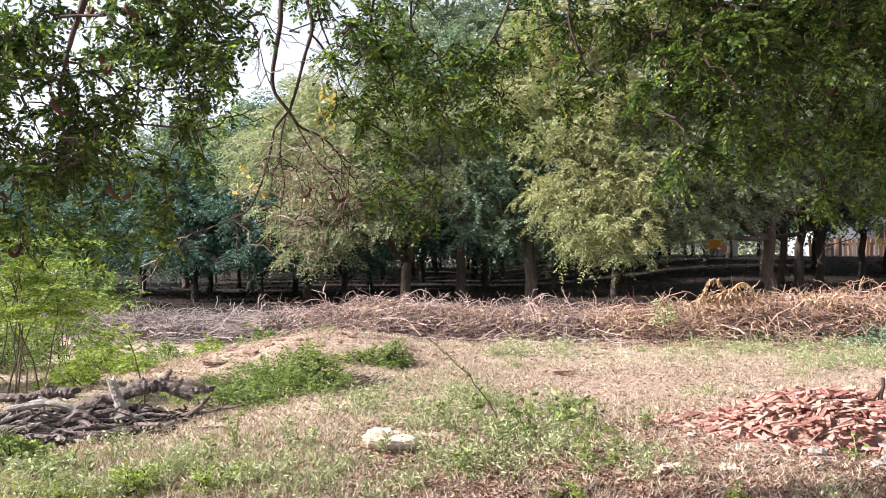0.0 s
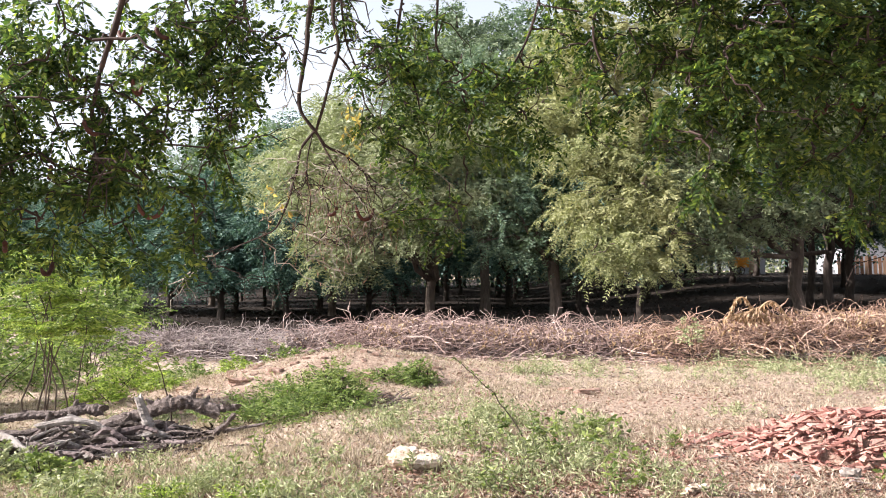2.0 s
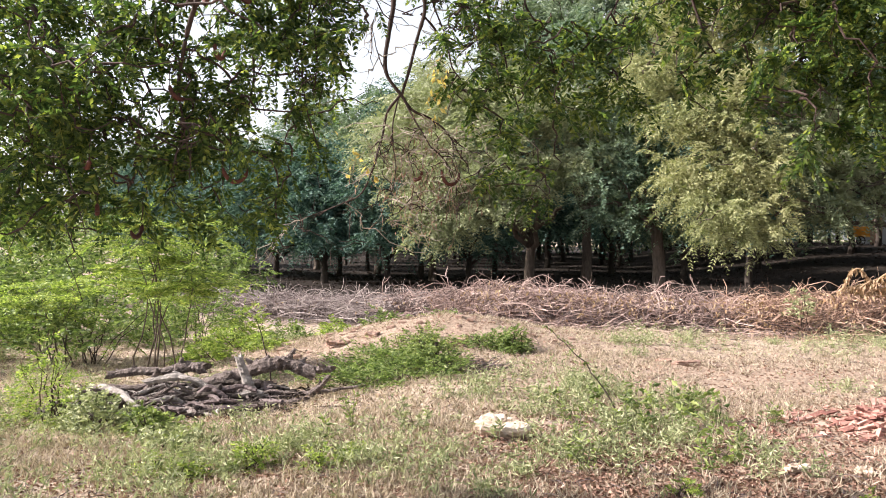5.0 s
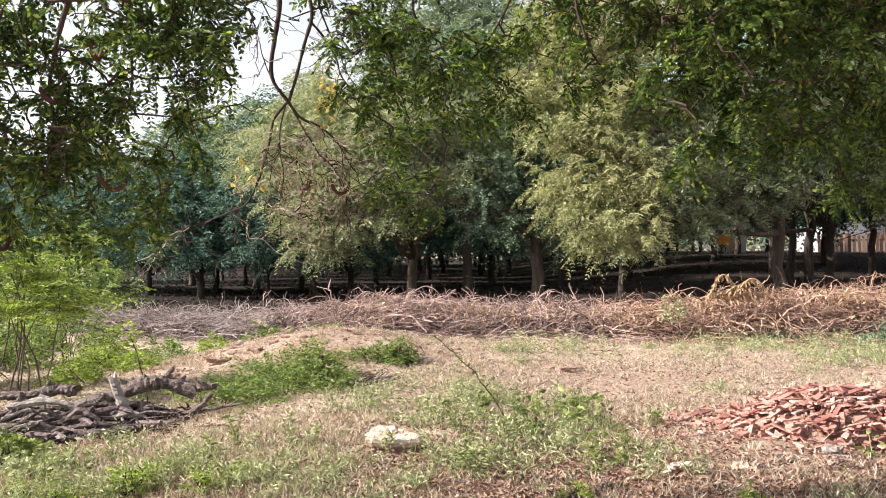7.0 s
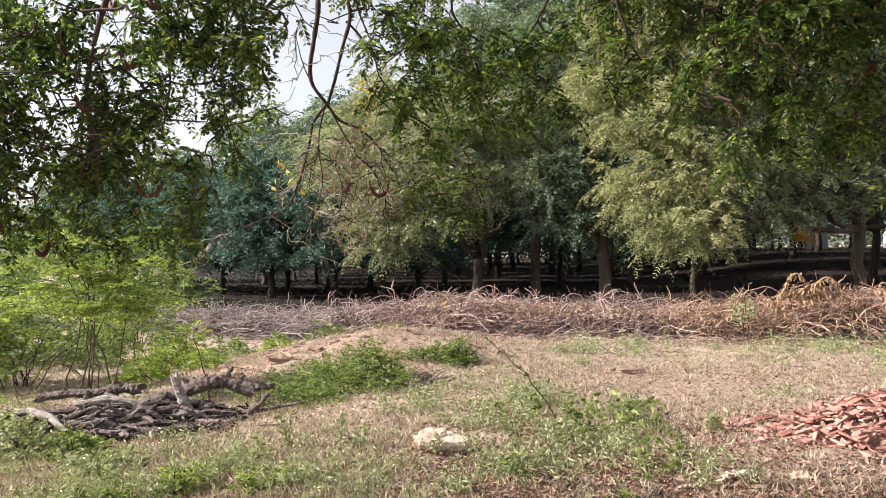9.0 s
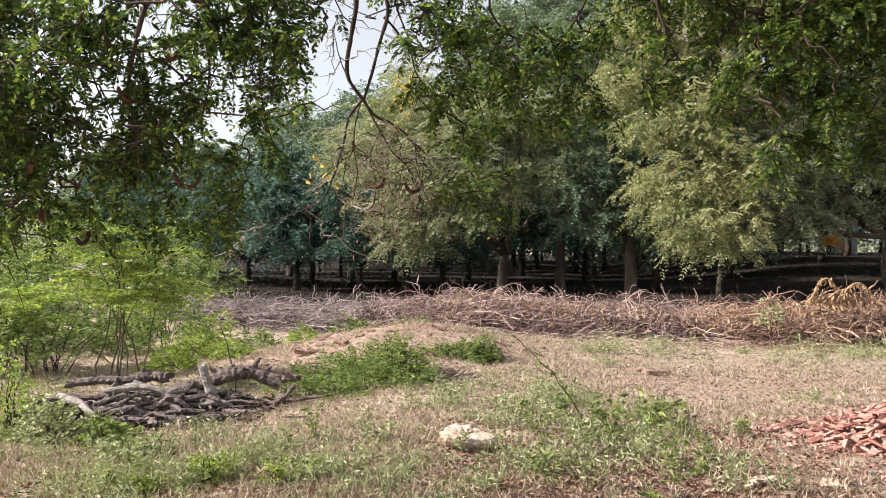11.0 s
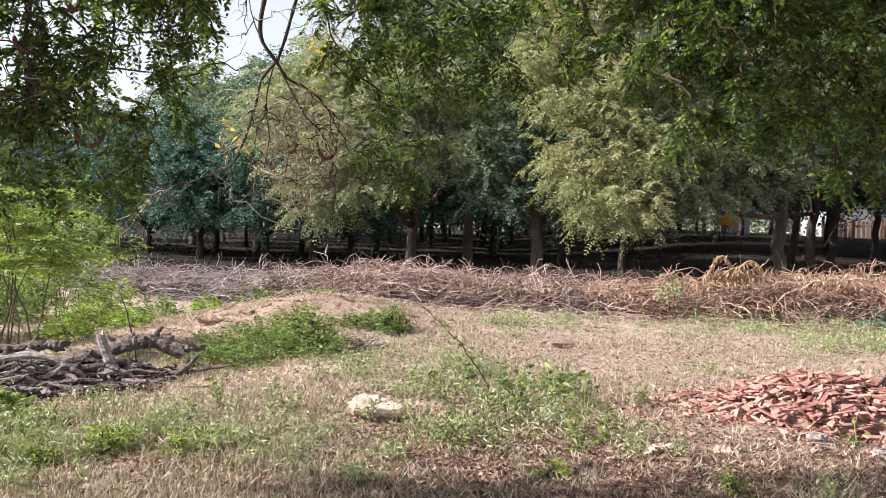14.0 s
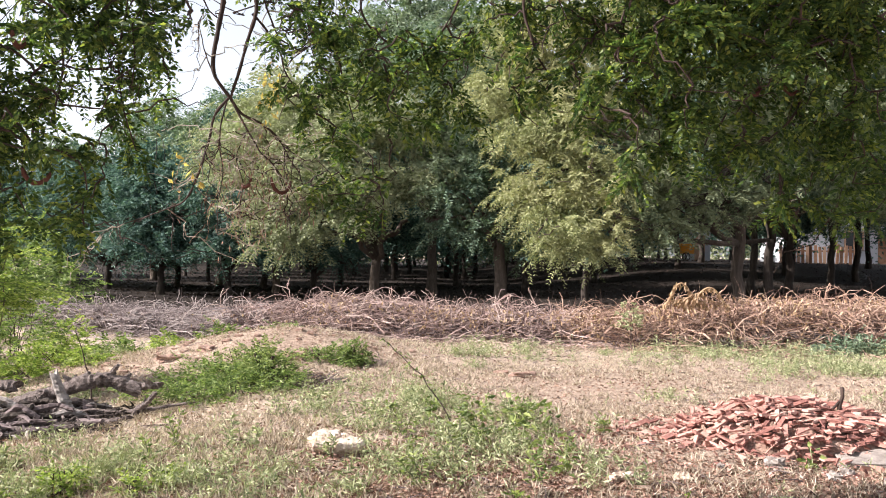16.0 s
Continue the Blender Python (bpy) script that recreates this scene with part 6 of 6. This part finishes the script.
    # boughs that bear leaves
    leafy = [
        bough([(-0.28, 5.00, 3.98), (-0.38, 5.00, 3.08), (-0.41, 5.00, 2.82), (-0.34, 5.00, 2.68), (-0.28, 5.00, 2.55), (-0.26, 5.00, 2.41), (-0.21, 5.00, 2.22)], 0.015, 0.005),
        bough([(-0.15, 5.00, 3.98), (-0.17, 5.00, 3.05), (-0.19, 5.00, 2.85), (-0.13, 5.00, 2.73), (0.00, 5.00, 2.64), (0.15, 5.00, 2.49)], 0.014, 0.005),
        bough([(0.90, 4.60, 3.72), (0.66, 4.60, 2.84), (0.69, 4.60, 2.65), (0.75, 4.60, 2.50), (0.85, 4.60, 2.40)], 0.014, 0.004),
        bough([(-1.38, 3.70, 3.33), (-1.56, 3.74, 2.64), (-1.63, 3.78, 2.47), (-1.68, 3.82, 2.36), (-1.73, 3.86, 2.21), (-1.72, 3.90, 2.01)], 0.024, 0.006),
        bough([(-2.54, 3.90, 1.99), (-2.22, 3.98, 2.26), (-2.05, 4.05, 2.43), (-1.97, 4.12, 2.53), (-1.92, 4.20, 2.61)], 0.022, 0.008),
        bough([(-1.35, 4.20, 3.44), (-1.50, 4.23, 2.75), (-1.54, 4.25, 2.48), (-1.54, 4.28, 2.29), (-1.59, 4.30, 2.06)], 0.016, 0.005),
        bough([(-2.73, 3.70, 3.09), (-2.39, 3.74, 2.54), (-2.26, 3.78, 2.37), (-2.14, 3.82, 2.18), (-2.08, 3.86, 1.96), (-2.08, 3.90, 1.75)], 0.026, 0.007),
        bough([(-2.78, 3.80, 1.42), (-2.60, 3.87, 1.57), (-2.54, 3.93, 1.81), (-2.48, 4.00, 1.97)], 0.014, 0.008),
        bough([(1.12, 4.50, 3.58), (1.20, 4.50, 2.84), (1.15, 4.50, 2.57), (1.29, 4.50, 2.45), (1.49, 4.50, 2.27), (1.54, 4.50, 2.15)], 0.013, 0.004),
        bough([(1.85, 4.40, 3.62), (1.71, 4.40, 2.81), (1.62, 4.40, 2.63), (1.77, 4.40, 2.54), (1.85, 4.40, 2.34)], 0.014, 0.004),
        bough([(2.55, 4.50, 3.43), (2.33, 4.53, 2.78), (2.16, 4.55, 2.49), (2.11, 4.58, 2.22), (1.88, 4.60, 2.04)], 0.018, 0.005),
        bough([(-1.12, 4.40, 3.56), (-1.16, 4.40, 2.86), (-1.27, 4.40, 2.63), (-1.32, 4.40, 2.43), (-1.28, 4.40, 2.16), (-1.22, 4.40, 1.96)], 0.012, 0.004),
        bough([(0.56, 4.80, 3.75), (0.37, 4.80, 2.86), (0.21, 4.80, 2.61), (0.05, 4.80, 2.45), (0.02, 4.80, 2.32)], 0.013, 0.004)]
    nodes = np.concatenate(limbs + leafy + [spur, spur2])

    # clumps of leaves: range across, range upwards, depth, number; each grows from the nearest wood
    zones = [(-0.738, -0.56, 0.04, 0.18, 3.5, 4.5, 11), (-0.62, -0.46, 0.02, 0.2, 3.6, 4.6, 7), (-0.45, -0.35, 0.08, 0.16, 3.7, 4.6, 5), (-0.738, -0.599, 0.019, 0.323, 3.4, 4.6, 13), (-0.354, -0.235, 0.204, 0.323, 4.0, 4.8, 7), (-0.480, -0.327, 0.151, 0.264, 3.7, 4.6, 3), (-0.738, -0.49, 0.18, 0.335, 3.4, 4.6, 22), (-0.738, -0.560, 0.07, 0.2, 3.4, 4.5, 9), (-0.732, -0.480, 0.098, 0.323, 3.3, 4.6, 23), (-0.125, -0.03, 0.2, 0.31, 4.6, 5.2, 9), (-0.732, -0.493, 0.012, 0.105, 3.4, 4.5, 7), (-0.493, -0.347, 0.164, 0.323, 3.5, 4.7, 11),
             (-0.493, -0.327, 0.078, 0.178, 3.6, 4.6, 9), (-0.480, -0.327, 0.012, 0.085, 3.8, 4.6, 5), (-0.354, -0.235, 0.224, 0.323, 4.0, 4.9, 14),
             (-0.321, -0.254, 0.111, 0.211, 4.2, 4.9, 5), (-0.235, -0.109, 0.294, 0.343, 4.6, 5.2, 4), (-0.109, -0.016, 0.138, 0.284, 4.6, 5.3, 10),
             (-0.082, 0.024, 0.032, 0.151, 4.7, 5.2, 5), (-0.016, 0.090, 0.151, 0.257, 4.4, 5.2, 9), (0.064, 0.262, 0.217, 0.323, 4.2, 5.0, 17),
             (0.130, 0.276, 0.151, 0.224, 4.3, 5.0, 4), (0.243, 0.567, 0.178, 0.323, 4.0, 4.9, 46), (0.32, 0.567, 0.25, 0.34, 4.1, 4.9, 16), (0.243, 0.428, 0.105, 0.191, 4.1, 4.8, 14),
             (0.428, 0.567, 0.045, 0.178, 4.3, 5.0, 17), (0.243, 0.567, 0.217, 0.323, 3.8, 4.5, 22)]
    heart = []
    for u0, u1, v0, v1, d0, d1, n in zones:
        d = rng.uniform(d0, d1, n)
        # evenly scattered, with a little disorder
        k = np.arange(n) + rng.uniform(0, 9)
        u = u0 + (u1 - u0) * ((0.7549 * k) % 1) + rng.normal(0, 0.006, n)
        v = v0 + (v1 - v0) * ((0.5698 * k) % 1) + rng.normal(0, 0.006, n)
        heart.append(np.stack([u * d, d, 1.5 + v * d], -1))
    heart = np.concatenate(heart)
    near = np.array([np.linalg.norm(nodes - p, axis=1).min() for p in heart])
    for p in heart[np.argsort(near)]:
        way = unit(rng.normal(0, 1, 3) * [1, 0.7, 0.55] + [0, 0, -0.5])
        long = rng.uniform(0.2, 0.4) if p[0] < 0 else rng.uniform(0.14, 0.3)
        base = p - way * long * 0.4
        dist = np.linalg.norm(nodes - base, axis=1) + 0.5 * np.clip(base[2] - nodes[:, 2], 0, 1)
        start = nodes[np.argmin(dist)]
        gap = float(np.linalg.norm(start - base))
        path = bend(start, base, rng, 8, 0.22, 0.05)
        thick = 0.0055 + 0.006 * min(gap, 1.2)
        tube(twigs, path, np.linspace(thick, 0.0034, 8), 5, False)
        tip = bend(base, base + way * long, rng, 7, 0.12, -0.06)
        tube(twigs, tip, np.linspace(0.0028, 0.0014, 7), 3, False)
        nodes = np.concatenate([nodes, path[3:], tip[:3]])
        k = int(rng.integers(12, 19))
        i = np.linspace(0.6, 6, k).astype(int)
        tan = unit(tip[np.minimum(i + 1, 6)] - tip[np.maximum(i - 1, 0)])
        side = unit(np.cross(tan, rng.normal(0, 0.5, (k, 3)) + [0, 0.6, 0.6]))
        out = side * np.where(np.arange(k) % 2 == 0, 1, -1)[:, None] + tan * 0.6 + rng.normal(0, 0.3, (k, 3)) + [0, 0, -0.2]
        fronds(leaf, tip[i], out, rng.uniform(0.09, 0.16, k), 9, 0.033, 0.017, rng, 0.35)
    wood = nodes[nodes[:, 2] < 3.2]
    for _ in range(260):
        q = wood[rng.integers(0, len(wood))]
        e = q + rng.normal(0, 1, 3) * [0.2, 0.12, 0.14] - [0, 0, 0.12]
        path = bend(q, e, rng, 7, 0.3)
        tube(twigs, path, np.linspace(0.0052, 0.0018, 7), 4, False)
        tube(twigs, bend(path[3], path[3] + rng.normal(0, 0.08, 3), rng, 4, 0.25), np.linspace(0.0025, 0.0012, 4), 3, False)
    tagged(put("hanging_twig_mass", twigs, M_TWIG), kind="stuff")
    tagged(put("foliage", leaf, M_LEAF_NEAR, "feathery green leaves"), kind="stuff")
    # unseen crown lobes overhead, added to keep sun off the right-hand leaves
    g = Geo()
    spray_crown(g, [(0.2, 4.3, 4.1, 0.75), (1.2, 4.4, 4.0, 0.8), (2.2, 4.4, 4.0, 0.8), (1.5, 4.95, 4.05, 0.65), (2.6, 4.95, 4.05, 0.65), (3.7, 4.95, 4.05, 0.65), (3.2, 4.3, 4.0, 0.8), (0.7, 3.4, 4.2, 0.8), (1.9, 3.4, 4.2, 0.8), (3.0, 3.3, 4.2, 0.8), (4.2, 4.3, 4.0, 0.8)],
                rng, density=13, leaf=0.05, width=0.026, reach=0.4, sprays=9, pairs=6, core=420)
    put("crown", g, M_LEAF_NEAR)
    # yellowed leaves
    g = Geo()
    for c, n in (((-0.66, 4.95, 2.40), 26), ((-0.69, 4.95, 2.26), 18), ((-1.08, 4.95, 1.91), 10), ((-1.18, 4.95, 1.89), 8)):
        p = np.array(c) + rng.normal(0, 1, (n, 3)) * [0.03, 0.03, 0.07]
        leaves(g, p, rng.normal(0, 0.5, (n, 3)) - [0, 0, 0.8], rng.uniform(0.025, 0.06, n), 0.022, rng)
    put("yellowed_leaves", g, M_LEAF_YELLOW, "yellowed withering leaves")
    g = Geo()
    for c, n in (((-0.74, 5.00, 1.89), 70), ((-0.83, 5.00, 1.69), 60), ((-0.65, 5.05, 1.73), 50), ((-0.93, 4.95, 1.85), 30)):
        p = np.array(c) + rng.normal(0, 1, (n, 3)) * [0.13, 0.06, 0.13]
        leaves(g, p, rng.normal(0, 0.3, (n, 3)) - [0, 0, 1], rng.uniform(0.02, 0.055, n), 0.008, rng)
        for q in p[::2]:
            tube(g, bend(q + [rng.normal(0, 0.04), 0, rng.uniform(0.05, 0.14)], q, rng, 4, 0.15), 0.0014, 3, False)
    tagged(put("withered_pod_mass", g, M_LITTER, "thin dry brown pods among the bare twigs"), kind="stuff")
    # pods
    for x, yy, z in ((-1.42, 3.60, 2.32), (-1.53, 3.70, 2.59), (-1.37, 3.80, 2.62), (-1.47, 3.90, 1.83), (-1.98, 3.50, 1.84), (-1.99, 3.60, 1.65), (-1.86, 3.70, 1.56), (-1.65, 3.70, 2.18), (-1.80, 3.60, 1.97), (1.21, 4.60, 2.84), (2.05, 4.50, 2.39), (1.85, 4.50, 2.39), (-1.77, 3.80, 2.43), (-0.60, 4.95, 1.89), (-0.80, 4.95, 1.89)):
        g = Geo()
        a = np.linspace(0.2, rng.uniform(1.6, 3.4), 8)
        r = rng.uniform(0.035, 0.07)
        turn = rng.uniform(0, 6.28)
        pts = np.stack([r * np.cos(a) * math.cos(turn), r * np.cos(a) * math.sin(turn), -1.3 * r * np.sin(a)], -1) + [x, yy, z]
        tube(g, pts, 0.0115 * np.array([0.5, 1, 0.8, 1.05, 0.85, 1.0, 0.9, 0.4]), 7)
        pod = put("seed_pod", g, M_POD, "curled reddish-brown ripe pod", True)
        g = Geo()
        top = pts[0] - off
        tube(g, [top, top + [0, 0, 0.05], top + [0.01, 0, 0.1]], 0.002, 3, False)
        part("stalk", g, M_TWIG, pod)


overhang()
